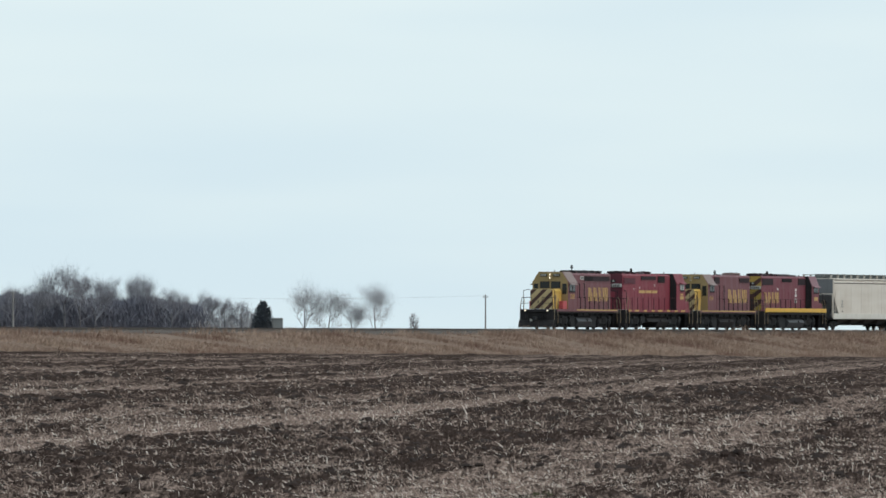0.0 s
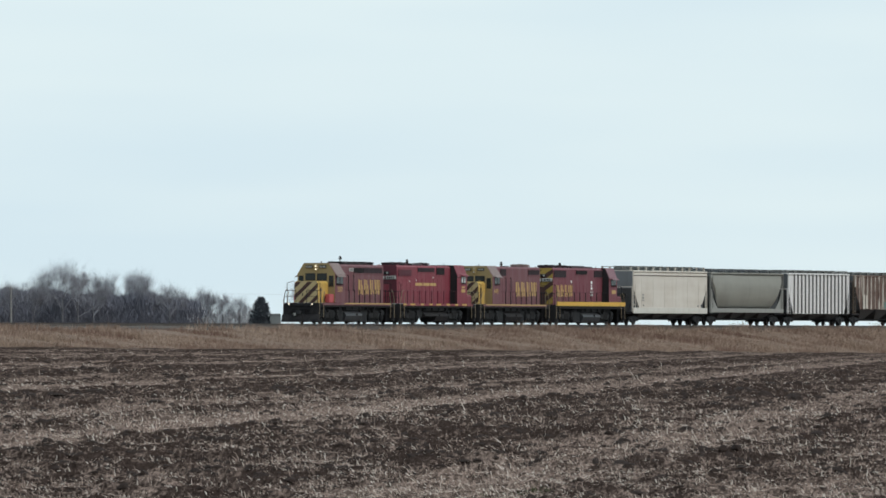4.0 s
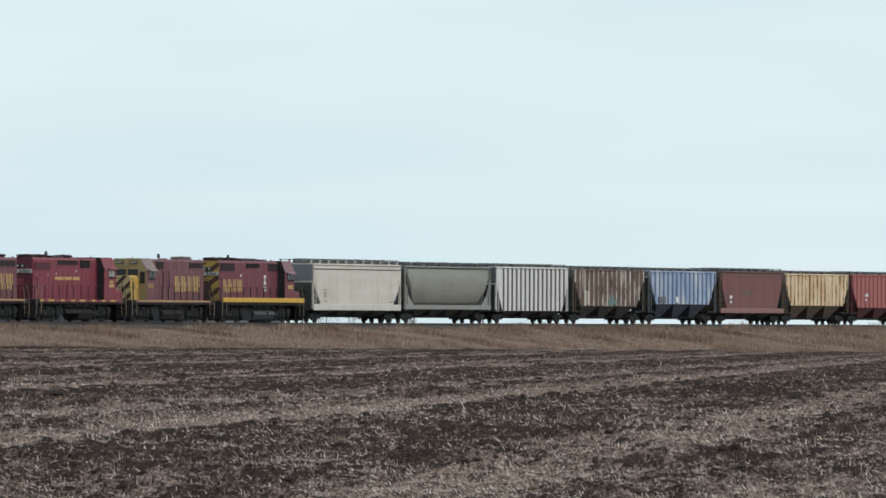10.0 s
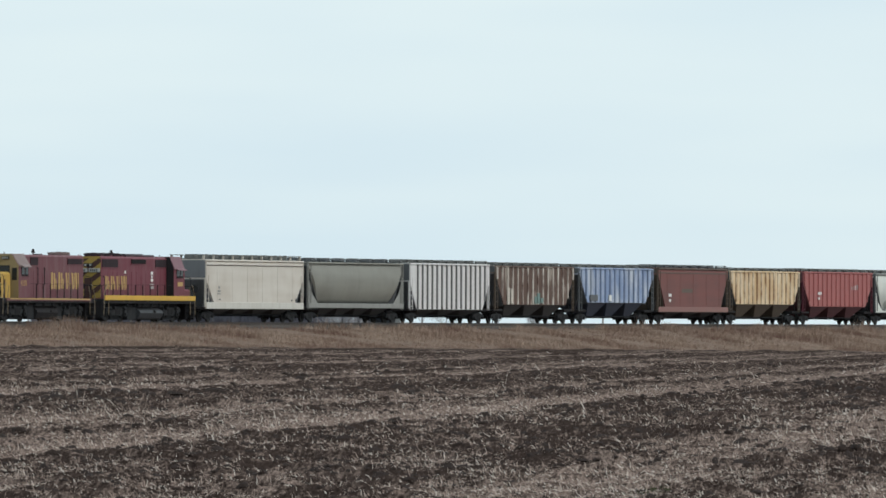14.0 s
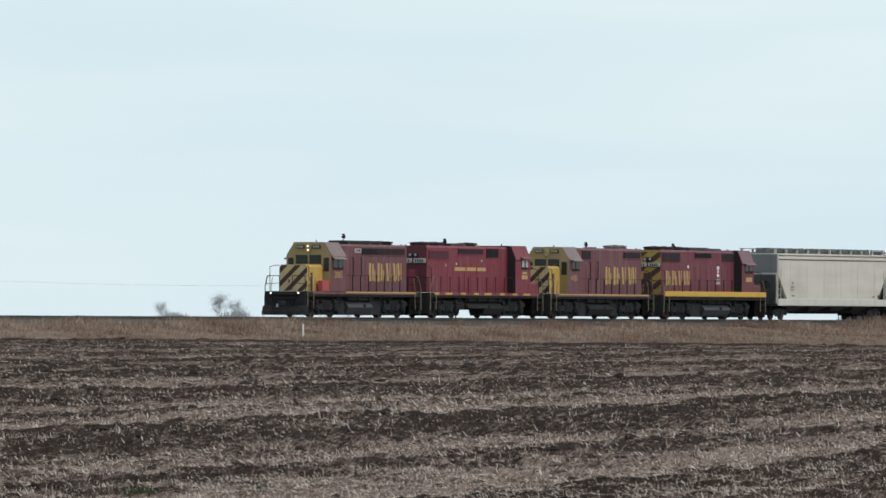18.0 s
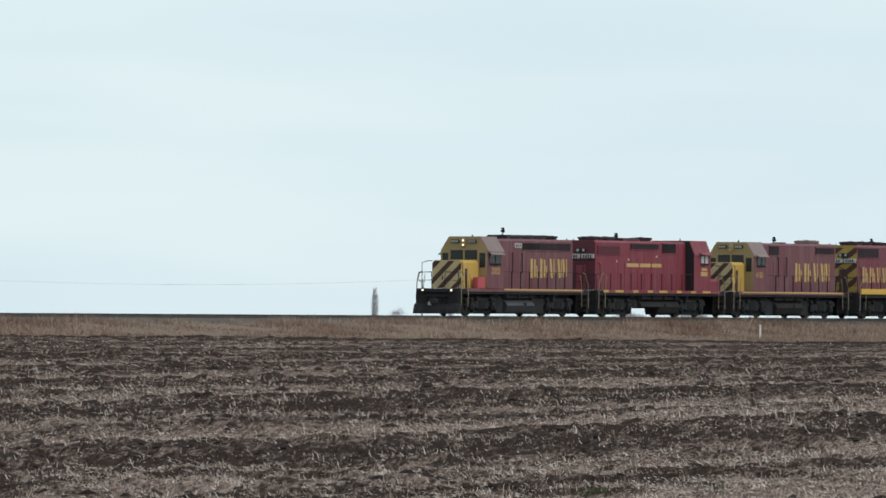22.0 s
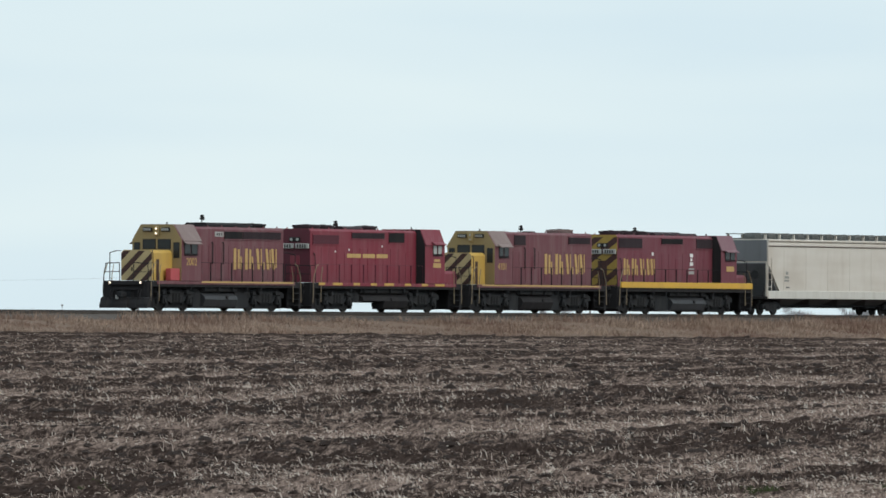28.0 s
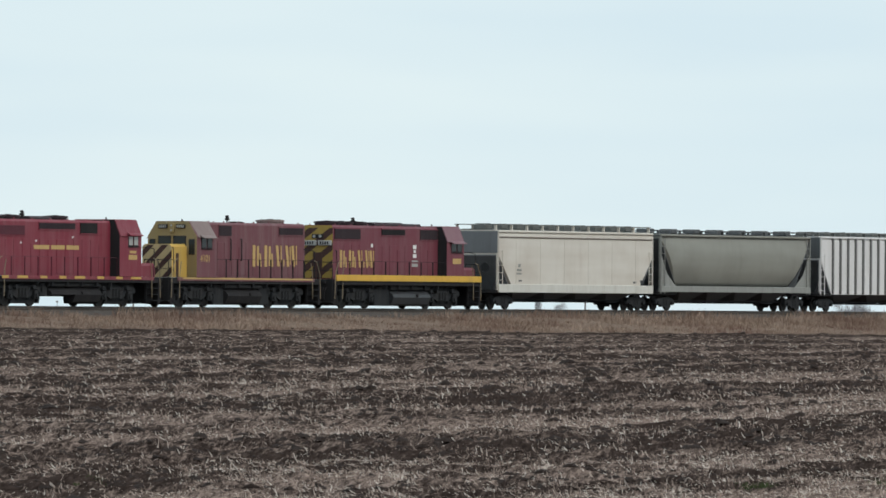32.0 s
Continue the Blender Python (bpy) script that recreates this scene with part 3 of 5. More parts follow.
def make_residue():
    for name, count, label, category in (("crop_litter", 500000, "grey-tan chopped straw lying in bands on the field", "straw"),
                                         ("stubble", 420000, "pale broken stubble stalks standing in the tilled soil", "stubble")):
        x, y = spread(count, 77, 700)
        w, s = across_rows(x, y), along_rows(x, y)
        tuft = value_noise(w, s / 10, 0.34, 31) + 0.8 * value_noise(w, s / 7, 0.14, 32)
        keep = RNG.random(count) < np.clip((residue(w, s) - 0.5 + 0.85 * tuft) * 2.4 + 0.48, 0.14 if name == "stubble" else 0.06, 1)
        if name == "stubble":
            keep &= RNG.random(count) < np.clip((190 / y) ** 1.6, 0.04, 1)
        x, y = x[keep], y[keep]
        n, big = len(x), np.clip((y / 125) ** 0.75, 0.75, 2.3)
        if name == "stubble":
            long = (0.022 + 0.085 * RNG.random(n) ** 2.0) * np.where(RNG.random(n) < 0.015, 1.6, 1.0)
            g = slivers(name, x, y, long * np.clip(big, 0.8, 1.3), RNG.uniform(0.006, 0.012, n) * big, RNG.uniform(0.5, 1.0, n), -0.01, "straw")
        else:
            g = slivers(name, x, y, RNG.uniform(0.018, 0.07, n) * big, RNG.uniform(0.004, 0.009, n) * big, RNG.uniform(0.0, 0.6, n), 0.012, "straw")
        tagged(g, label, category, kind="stuff")
    # low green weeds at the near edge of the field
    at = RNG.integers(0, len(WEEDS), 2600)
    cx, cy, wide = (np.array(c)[at] for c in zip(*WEEDS))
    r, a = RNG.random(2600) ** 0.5, RNG.uniform(0, 2 * np.pi, 2600)
    x, y = cx + wide / 2 * r * np.cos(a), cy - 0.5 + 0.7 * r * np.sin(a)
    g = blades("weed", x, y, land(x, y), RNG.uniform(0.015, 0.055, 2600) * (1.25 - r), RNG.uniform(0.012, 0.03, 2600), 0.5, "weed")
    tagged(g, "low green weeds sprouting at the near field edge", "weed", kind="stuff")
    # clods of turned soil
    x, y = spread(90000, 77, 650)
    w, s = across_rows(x, y), along_rows(x, y)
    keep = RNG.random(len(x)) > np.clip(residue(w, s) * 1.6 - 0.2, 0, 0.95)
    x, y = x[keep], y[keep]
    z, n = land(x, y), len(x)
    base = np.array([(1, 0, 0), (0.4, 0.9, 0), (-0.7, 0.7, 0), (-1, -0.3, 0), (0, -1, 0), (0.5, 0.3, 0.7), (-0.5, 0.2, 0.8), (0, -0.5, 0.6)])
    faces = np.array([(0, 1, 5), (1, 2, 6), (1, 6, 5), (2, 3, 6), (3, 4, 7), (3, 7, 6), (4, 0, 7), (0, 5, 7), (5, 6, 7)])
    r = (0.012 + 0.062 * RNG.random(n) ** 2.6) * np.clip(y / 130, 0.7, 1.9)
    v = base[None] * (1 + RNG.normal(0, 0.3, (n, 8, 3))) * r[:, None, None] * np.array([1.3, 1.3, 0.8])
    v += np.stack([x, y, z - 0.01], -1)[:, None]
    q = (faces[None] + 8 * np.arange(n)[:, None, None]).reshape(-1, 3)
    tagged(new("soil_clods", big_mesh("soil_clods", v.reshape(-1, 3), q, "clod", True)), "dark lumps of turned soil on the field", "soil", kind="stuff")


make_ground()
make_residue()


# ---- the railway: bank, ballast, ties, rails ----
def on_track(s, l, z):
    """s metres along the train's way, l metres from the track's middle towards the field."""
    return (TRACK.x + ALONG.x * s + NEAR.x * l, TRACK.y + ALONG.y * s + NEAR.y * l, z)


def swept(name, profile, stations, mat, wobble=0.0):
    """A strip swept along the track; profile: (l, height over the rails' foot, or None for the land's height)."""
    rows = []
    for s in stations:
        row = []
        for l, h in profile:
            x, y, _ = on_track(s, l, 0)
            z = float(lie(x, y)) - 0.12 if h is None else RAIL_Z + h + (wobble * float(value_noise(s, l, 3.0, 5)) if wobble else 0)
            row.append((x, y, z))
        rows.append(row)
    k = len(profile)
    v = np.array(rows).reshape(-1, 3)
    i = np.arange((len(rows) - 1) * k).reshape(-1, k)[:, :-1].ravel()
    return new(name, big_mesh(name, v, np.stack([i, i + 1, i + k + 1, i + k], 1), mat))


near_stations = np.concatenate([np.arange(-1400, -160, 40), np.arange(-160, 460, 1.5), np.arange(460, 900, 20)])
tagged(swept("railway_bank", [(-9, None), (-4.6, -0.9), (-3.2, -0.62), (2.9, -0.5), (4.0, -0.56), (16.4, None)], near_stations, "bank", 0.2),
       "low railway bank under dry tan grass", "bank", kind="structure")
tagged(swept("ballast", [(-3.6, -0.8), (-1.9, -0.2), (1.9, -0.2), (3.6, -0.75)], near_stations, "ballast", 0.05),
       "dark grey crushed-stone ballast under the track", "ballast", kind="structure")
for side in (-0.7535, 0.7535):
    sh = Shape()
    out = [(-0.075, -0.17), (0.075, -0.17), (0.075, -0.15), (0.012, -0.12), (0.012, -0.045), (0.037, -0.03), (0.037, 0), (-0.037, 0), (-0.037, -0.03), (-0.012, -0.045), (-0.012, -0.12), (-0.075, -0.15)]
    sh.prism([(p[0], p[1]) for p in out], -1400, 900, 0)
    r = tagged(new("rail", sh.mesh("rail", "rail")), "worn steel running rail spiked to the ties", "rail", kind="structure")
    r.matrix_basis = pose(*on_track(0, -side, RAIL_Z), 0, 0, -90 - math.degrees(HEAD))


def make_ties():
    s = np.arange(-170, 470, 0.53)
    base = np.array([(-0.115, -1.3, -0.35), (0.115, -1.3, -0.35), (0.115, 1.3, -0.35), (-0.115, 1.3, -0.35), (-0.115, -1.3, -0.17), (0.115, -1.3, -0.17), (0.115, 1.3, -0.17), (-0.115, 1.3, -0.17)])
    f = np.array([(4, 5, 6, 7), (0, 1, 5, 4), (1, 2, 6, 5), (2, 3, 7, 6), (3, 0, 4, 7)])
    a, l, z = (base[None, :, i] + (s[:, None] if i == 0 else 0) for i in range(3))
    z = np.repeat(z, len(s), 0) if z.shape[0] == 1 else z
    l = np.repeat(l, len(s), 0) if l.shape[0] == 1 else l
    v = np.stack([TRACK.x + ALONG.x * a + NEAR.x * l, TRACK.y + ALONG.y * a + NEAR.y * l, RAIL_Z + z], -1)
    q = (f[None] + 8 * np.arange(len(s))[:, None, None]).reshape(-1, 4)
    tagged(new("railway_ties", big_mesh("railway_ties", v.reshape(-1, 3), q, "tie")), "dark timber ties bedded in the ballast", "railway tie", kind="stuff")


make_ties()


def make_bank_grass():
    n = 330000
    s, l = RNG.uniform(-190, 430, n), 2.6 + 22.0 * RNG.random(n)
    clump = value_noise(s, l, 5.0, 11) + 0.8 * value_noise(s, l, 1.6, 12)
    keep = RNG.random(n) < np.clip(0.9 + 0.9 * clump, 0.35, 1) * np.clip((25.5 - l) / 9.5, 0.05, 1) ** 1.3
    keep &= l < 17.5 + 9 * value_noise(s, 0 * s, 6.0, 14) + 2.0 * value_noise(s, 0 * s, 1.3, 15)
    s, l, clump = s[keep], l[keep], clump[keep]
    x, y = TRACK.x + ALONG.x * s + NEAR.x * l, TRACK.y + ALONG.y * s + NEAR.y * l
    ground = lie(x, y)
    t = np.clip((l - 4.2) / 12.0, 0, 1)
    z = (RAIL_Z - 0.56 + 0.16 * np.clip((3.6 - l) / 1.0, 0, 1)) * (1 - t) + (ground - 0.1) * t
    z = np.maximum(z, ground - 0.1)
    h = RNG.uniform(0.12, 0.34, len(s)) * (0.75 + 1.9 * np.clip(clump, -0.3, 0.8)) * np.where(RNG.random(len(s)) < 0.04, 1.8, 1.0)
    h = np.minimum(h * (1 + 0.8 * np.clip((5.6 - l) / 2.2, 0, 1)), np.where(l < 6, 0.52, 0.75))
    # taller tufts stand along the ballast's edge in places
    tuft = np.clip(value_noise(s, 0 * s, 3.4, 16) + 0.5 * value_noise(s, 0 * s, 9.0, 17) - 0.12, 0, 0.5) * np.where(s < 160, 1.0, 0.4)
    h = h * (1 + np.where((l > 2.9) & (l < 5.5), 2.6, 0.6) * tuft)
    g = blades("bank_grass", x, y, z, h, RNG.uniform(0.03, 0.08, len(s)), 0.4, "grass")
    tagged(g, "dry tan winter grass on the railway bank", "grass", kind="stuff")


make_bank_grass()


# ---- far things: trees, poles, wires, a shed ----
FAR = 2300.0


def far_place(bearing, dist=FAR):
    """A place dist metres off; bearing: counted to the right in steps of about 0.003 degrees, 784 being +y."""
    a = math.atan((bearing - 784) / 18704.0)
    x, y = dist * math.sin(a), dist * math.cos(a)
    return x, y, float(land(x, y)) - 0.1


def bare_tree(seed, height, spread, thick=1.0, levels=6, low=0.2, bark="bark", twig="twig", sprays=3000, fine=1.0, loose=0.028):
    """A leafless tree: trunk, and a crown of limbs that split into twigs."""
    rnd = random.Random(seed)
    trunk, crown = Shape(), Shape()
    def grow(shape, p, way, length, r, level):
        bend = Vector((rnd.uniform(-1, 1), rnd.uniform(-1, 1), rnd.uniform(-0.3, 0.6))) * 0.16
        q = p + way * length * 0.5
        w2 = (way + bend).normalized()
        e = q + w2 * length * 0.5
        n = 6 if level < 2 else 3
        shape.rod(p, q, r, r * 0.82, n)
        shape.rod(q, e, r * 0.82, r * 0.6, n)
        if level >= levels:
            return
        for k in range((rnd.choice((3, 3, 4)) if level < 5 else 2) if level else 6):
            side = Vector((rnd.uniform(-1, 1), rnd.uniform(-1, 1), rnd.uniform(-0.15, 0.9))).normalized()
            w = (w2 * rnd.uniform(0.5, 1.0) + side * spread).normalized()
            start = p.lerp(e, rnd.uniform(0.45, 1.0) if level else rnd.uniform(low + 0.3, 1.0))
            grow(crown, start, w, length * rnd.uniform(0.5, 0.72), max(r * 0.5, 0.012 * thick), level + 1)
    grow(trunk, Vector((0, 0, 0)), Vector((rnd.uniform(-0.08, 0.08), 0, 1)).normalized(), height * 0.42, height * 0.026 * thick, 0)
    k = height / max(p[2] for p in crown.v)
    gen = np.random.default_rng(seed)
    ends = np.array(crown.v)[gen.integers(len(crown.v) // 4, len(crown.v), sprays)] * k + gen.normal(0, loose * height, (sprays, 3))
    mid = ends.mean(0) * np.array((1, 1, 0.75))
    n = len(ends)
    way = (ends - mid) / (np.linalg.norm(ends - mid, axis=1)[:, None] + 0.3) + gen.normal(0, 0.55, (n, 3)) + np.array((0, 0, 0.35))
    tip = ends + way * gen.uniform(0.35, 1.0, (n, 1)) * height * 0.11
    side = gen.normal(0, 1, (n, 3)) * np.array((1, 1, 0.3))
    side *= gen.uniform(0.007, 0.016, (n, 1)) * fine / (np.linalg.norm(side, axis=1)[:, None] + 0.01)
    fringe = np.stack([ends - side, ends + side, tip], 1).reshape(-1, 3)
    for shape in (trunk, crown):
        shape.v = [(p[0] * k, p[1] * k, p[2] * k) for p in shape.v]
    t = new("bare_tree")
    part("trunk", trunk, bark, t)
    limbs = part("crown", crown, twig, t)
    part("twig_fringe", big_mesh("twig_fringe", fringe, np.arange(3 * n).reshape(n, 3), twig), None, limbs)
    return tagged(t, "leafless deciduous tree in winter on the far horizon", "tree", "trees on the horizon")


SORTS = ((3, 0.75), (5, 0.9), (8, 0.7), (13, 1.0))
GROVE = ((112, 14.4, 0), (138, 13.2, 1), (165, 12.4, 2), (205, 12.2, 2), (240, 12.8, 3), (262, 12.2, 1), (60, 11.2, 2), (22, 10.4, 3), (-30, 10.2, 0), (-70, 9.6, 1), (300, 10.2, 0),
         (328, 9.6, 2), (352, 9.0, 1), (372, 9.0, 3), (395, 8.6, 1), (425, 7.8, 0), (182, 12.4, 3), (85, 11.4, 1))
ALONE = ((535, 10.4, 0), (578, 9.2, 1), (618, 8.6, 2), (660, 9.8, 3), (-1364, 4.4, 1), (-1264, 5.6, 3), (-1134, 5.2, 0), (-1035, 5.6, 2), (-1229, 4.8, 1), (-1765, 3.0, 0), (-1670, 2.6, 3))
rnd = random.Random(4)
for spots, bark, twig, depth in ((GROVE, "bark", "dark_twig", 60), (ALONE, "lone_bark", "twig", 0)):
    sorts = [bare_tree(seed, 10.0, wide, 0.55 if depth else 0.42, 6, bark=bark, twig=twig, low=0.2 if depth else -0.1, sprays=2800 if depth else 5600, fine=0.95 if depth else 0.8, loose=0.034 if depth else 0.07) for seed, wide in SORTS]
    posed = {}
    for bearing, h, kind in spots:
        k = (1.06 if depth else 1.16) * h / 10
        m = pose(*far_place(bearing, FAR + rnd.uniform(0, depth)), 0, 0, rnd.uniform(0, 360)) @ Matrix.Diagonal((k, k, k, 1))
        if kind in posed:
            copy_thing(sorts[kind], m)
        else:
            posed[kind] = m
    for kind, m in posed.items():
        sorts[kind].matrix_basis = m


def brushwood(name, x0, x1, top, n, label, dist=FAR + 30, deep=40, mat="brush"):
    """A belt of leafless undergrowth: many upright, splitting shoots."""
    out = []
    for _ in range(n):
        bearing = RNG.uniform(x0, x1)
        x, y, z = far_place(bearing, dist + RNG.uniform(0, deep))
        h = top(bearing) * (1 - 0.5 * RNG.random() ** 2.2)
        out.append((x, y, z, h))
    o = np.array(out)
    k = 16
    x, y, z, h = (np.repeat(o[:, i], k) for i in range(4))
    m = len(x)
    x = x + RNG.normal(0, 0.9, m)
    foot = RNG.random(m) ** 1.2 * 0.82
    long = np.minimum(RNG.uniform(0.8, 2.8, m), h * (1 - foot) + 0.4)
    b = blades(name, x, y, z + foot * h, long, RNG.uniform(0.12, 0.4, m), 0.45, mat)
    return tagged(b, label, "brushwood", kind="stuff")


def grove_top(bearing):
    return 9.6 + 0.7 * math.sin(bearing / 37.0) + 0.5 * math.sin(bearing / 13.0 + 1) - max(0, bearing - 230) * 0.022


brushwood("grove_undergrowth", -140, 350, grove_top, 10500, "dense haze-blue leafless grove on the far horizon")
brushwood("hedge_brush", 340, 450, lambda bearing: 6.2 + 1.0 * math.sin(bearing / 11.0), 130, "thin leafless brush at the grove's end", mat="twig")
brushwood("far_scrub", -1410, -1080, lambda bearing: 0.4 + 2.4 * math.exp(-((bearing + 1345) / 22) ** 2) + 3.0 * math.exp(-((bearing + 1235) / 30) ** 2), 300, "low haze-grey scrub along the far horizon", mat="twig")


def dense_tree(name, bearing, height, wide, mat, label, slim=0.8, n=1500):
    """A tree with a close, narrowing crown of many small sprays."""
    t = new(name)
    part("trunk", Shape().cyl((0, 0), 0.1 * wide, 0, height * 0.8, 2, 8, 0.04), "bark", t)
    u = RNG.random(n) ** 0.7
    zz = 0.4 + (height - 0.4) * (1 - u)
    rr = np.minimum(wide, 0.15 + 1.15 * wide * u ** slim) * RNG.uniform(0.35, 1.05, n)
    a = RNG.uniform(0, 2 * np.pi, n)
    cx, cy = rr * np.cos(a), rr * np.sin(a)
    v = np.empty((n, 3, 3))
    sz = RNG.uniform(0.25, 0.6, n) * min(1, wide / 2.4 + 0.1)
    v[:, 0] = np.stack([cx - np.sin(a) * sz * 0.5, cy + np.cos(a) * sz * 0.5, zz], -1)
    v[:, 1] = np.stack([cx + np.sin(a) * sz * 0.5, cy - np.cos(a) * sz * 0.5, zz + RNG.normal(0, 0.1, n)], -1)
    v[:, 2] = np.stack([cx + np.cos(a) * sz, cy + np.sin(a) * sz, zz - sz * 0.5 + RNG.uniform(0, 0.9, n)], -1)
    ob = new("crown", big_mesh("crown", v.reshape(-1, 3), np.arange(3 * n).reshape(n, 3), mat))
    ob.parent = t
    t.matrix_basis = pose(*far_place(bearing))
    return tagged(t, label, "tree")


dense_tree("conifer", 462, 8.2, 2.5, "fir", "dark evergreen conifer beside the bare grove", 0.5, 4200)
dense_tree("slim_tree", 729, 6.0, 1.1, "twig", "slim haze-grey leafless tree standing alone", 0.3, 480)
dense_tree("slim_tree", -1806, 7.8, 0.75, "twig", "tall slim haze-grey tree beside a far pole", 0.45, 800)


def signpost(bearing):
    t = new("signpost")
    part("stake", Shape().cyl((0, 0), 0.05, 0, 3.0, 2, 6), "wire", t)
    part("plate", Shape().prism([(-0.3, 3.0), (0, 2.7), (0.3, 3.0), (0, 3.3)], -0.08, -0.05, 1), "pole", t)
    t.matrix_basis = pose(*far_place(bearing))
    return tagged(t, "small dark sign plate on a thin post", "sign")


signpost(-2679)


def shed(bearing):
    t = new("shed")
    part("wall", Shape().box(-1.15, 1.15, -1.6, 1.6, 0, 4.6, 0.03), "shed", t)
    part("roof", Shape().prism([(-1.3, 4.6), (1.3, 4.6), (0.9, 4.85), (-0.9, 4.85)], -1.75, 1.75, 1), "shed", t)
    part("door", Shape().box(-0.5, 0.5, -1.64, -1.6, 0, 2.1), "tank", t)
    t.matrix_basis = pose(*far_place(bearing))
    return tagged(t, "small grey farm shed beside the dark conifer", "shed")


shed(488)


def utility_pole(bearing, height):
    t = new("utility_pole")
    part("shaft", Shape().cyl((0, 0), 0.2, 0, height, 2, 8, 0.14), "pole", t)
    part("crossarm", Shape().box(-0.6, 0.6, -0.06, 0.06, height - 0.55, height - 0.38, 0.01), "pole", t)
    for x in (-0.5, 0.5, 0.0):
        part("insulator", Shape().cyl((x, 0), 0.06, height - (0.38 if x else 0.0), height - (0.2 if x else -0.18), 2, 7, 0.04), "lens", t)
    t.matrix_basis = pose(*far_place(bearing))
    return tagged(t, "weathered wooden utility pole with a short crossarm", "pole", "poles along the far road")


POLES = [(856, 10.4), (20, 10.2), (-842, 10.0), (-1721, 9.9), (-2540, 9.4), (-3390, 9.4)]
for bearing, h in POLES:
    utility_pole(bearing, h)
for k, (p, q) in enumerate(zip(POLES, POLES[1:])):
    sh = Shape()
    a, b = Vector(far_place(p[0])), Vector(far_place(q[0]))
    a.z, b.z = a.z + p[1] - 0.15, b.z + q[1] - 0.15
    pts = [a.lerp(b, i / 12) - Vector((0, 0, 4 * 1.1 * (i / 12) * (1 - i / 12))) for i in range(13)]
    r = 0.014
    ring = ((0, r), (r, 0), (0, -r), (-r, 0))
    sh.add([(p.x, p.y + dy, p.z + dz) for p in pts for dy, dz in ring],
           [(4 * i + j, 4 * i + (j + 1) % 4, 4 * i + 4 + (j + 1) % 4, 4 * i + 4 + j) for i in range(12) for j in range(4)] + [(3, 2, 1, 0), (48, 49, 50, 51)])
    tagged(new("overhead_wire", sh.mesh("overhead_wire", "wire")), "thin sagging wire strung between the far poles", "wire")


def marker_post(s, l):
    x, y, _ = on_track(s, l, 0)
    t = new("marker_post")
    part("stake", Shape().box(-0.05, 0.05, -0.03, 0.03, -0.2, 0.95, 0.01), "post", t)
    part("cap", Shape().box(-0.065, 0.065, -0.045, 0.045, 0.95, 1.02, 0.01), "post", t)
    t.matrix_basis = pose(x, y, float(lie(x, y)))
    return tagged(t, "short white marker post in the dry grass", "post")


def along_at(bearing, l):
    """How far along the track a bearing meets it."""
    a = math.atan((bearing - 784) / 18704.0)
    p = TRACK + NEAR * l
    return (p.x * math.cos(a) - p.y * math.sin(a)) / (ALONG.y * math.sin(a) - ALONG.x * math.cos(a))


marker_post(along_at(-1114, 12.0), 12.0)


# ---- the train ----
# Vehicles lie along x (ahead is +x), left is +y, and z = 0 is the top of the rails.
GEAR = {}
AXLES = []                          # (wheelset, its place in its vehicle, wheel radius)


def wheel_mesh(r):
    if ("w", r) not in GEAR:
        sh = Shape()
        sh.cyl((0, 0), 0.085, -1.02, 1.02, 1, 8)
        for s in (-1, 1):
            sh.cyl((0, 0), r + 0.028, s * 0.685, s * 0.715, 1, 20)
            sh.cyl((0, 0), r, s * 0.715, s * 0.815, 1, 20)
            sh.cyl((0, 0), 0.15, s * 0.815, s * 0.85, 1, 8)
            for k in range(6):
                c, n = math.cos(k * math.pi / 3) * r * 0.55, math.sin(k * math.pi / 3) * r * 0.55
                sh.cyl((c, n), 0.06, s * 0.815, s * 0.822, 1, 6)
        GEAR["w", r] = sh.mesh("wheelset", "wheel")
    return GEAR["w", r]


def loco_truck_mesh():
    if "lt" not in GEAR:
        sh = Shape()
        for s in (-1, 1):
            y0, y1 = s * 0.93, s * 1.12
            sh.prism([(-2.05, 0.72), (-2.05, 0.95), (-1.75, 1.08), (1.75, 1.08), (2.05, 0.95), (2.05, 0.72), (1.72, 0.72), (1.62, 0.88), (1.12, 0.88),
                      (0.95, 0.55), (0.55, 0.42), (-0.55, 0.42), (-0.95, 0.55), (-1.12, 0.88), (-1.62, 0.88), (-1.72, 0.72)], y0, y1, 1)
            for x in (-1.37, 1.37):
                sh.box(x - 0.2, x + 0.2, s * 1.0, s * 1.2, 0.36, 0.84, 0.03)
                sh.cyl((x, 0.55), 0.13, s * 1.2, s * 1.27, 1, 10)
                sh.box(x - 0.55, x - 0.42, s * 0.8, s * 1.05, 0.3, 0.8)
                sh.box(x + 0.42, x + 0.55, s * 0.8, s * 1.05, 0.3, 0.8)
            for x in (-0.32, 0, 0.32):
                sh.cyl((x, s * 1.14), 0.1, 0.5, 0.95, 2, 8)
            sh.cyl((1.62, 0.98), 0.12, s * 1.0, s * 1.3, 1, 8)
            sh.rod((-0.7, s * 1.16, 0.98), (-0.25, s * 1.16, 0.5), 0.045)
        sh.box(-0.35, 0.35, -0.95, 0.95, 0.30, 1.15)
        sh.box(-0.86, 0.86, -0.9, 0.9, 0.13, 0.62)
        for x in (-2.0, 2.0):
            sh.box(x - 0.12, x + 0.12, -0.9, 0.9, 0.15, 0.7)
        for x in (-0.9, 0.9):
            sh.cyl((x, 1.0), 0.13, 1.1, 1.34, 1, 8).cyl((x, 1.0), 0.13, -1.34, -1.1, 1, 8)
        sh.box(-2.0, 2.0, -0.85, 0.85, 0.45, 1.28)
        sh.box(-1.2, 1.2, -0.35, 0.35, 0.35, 0.8)
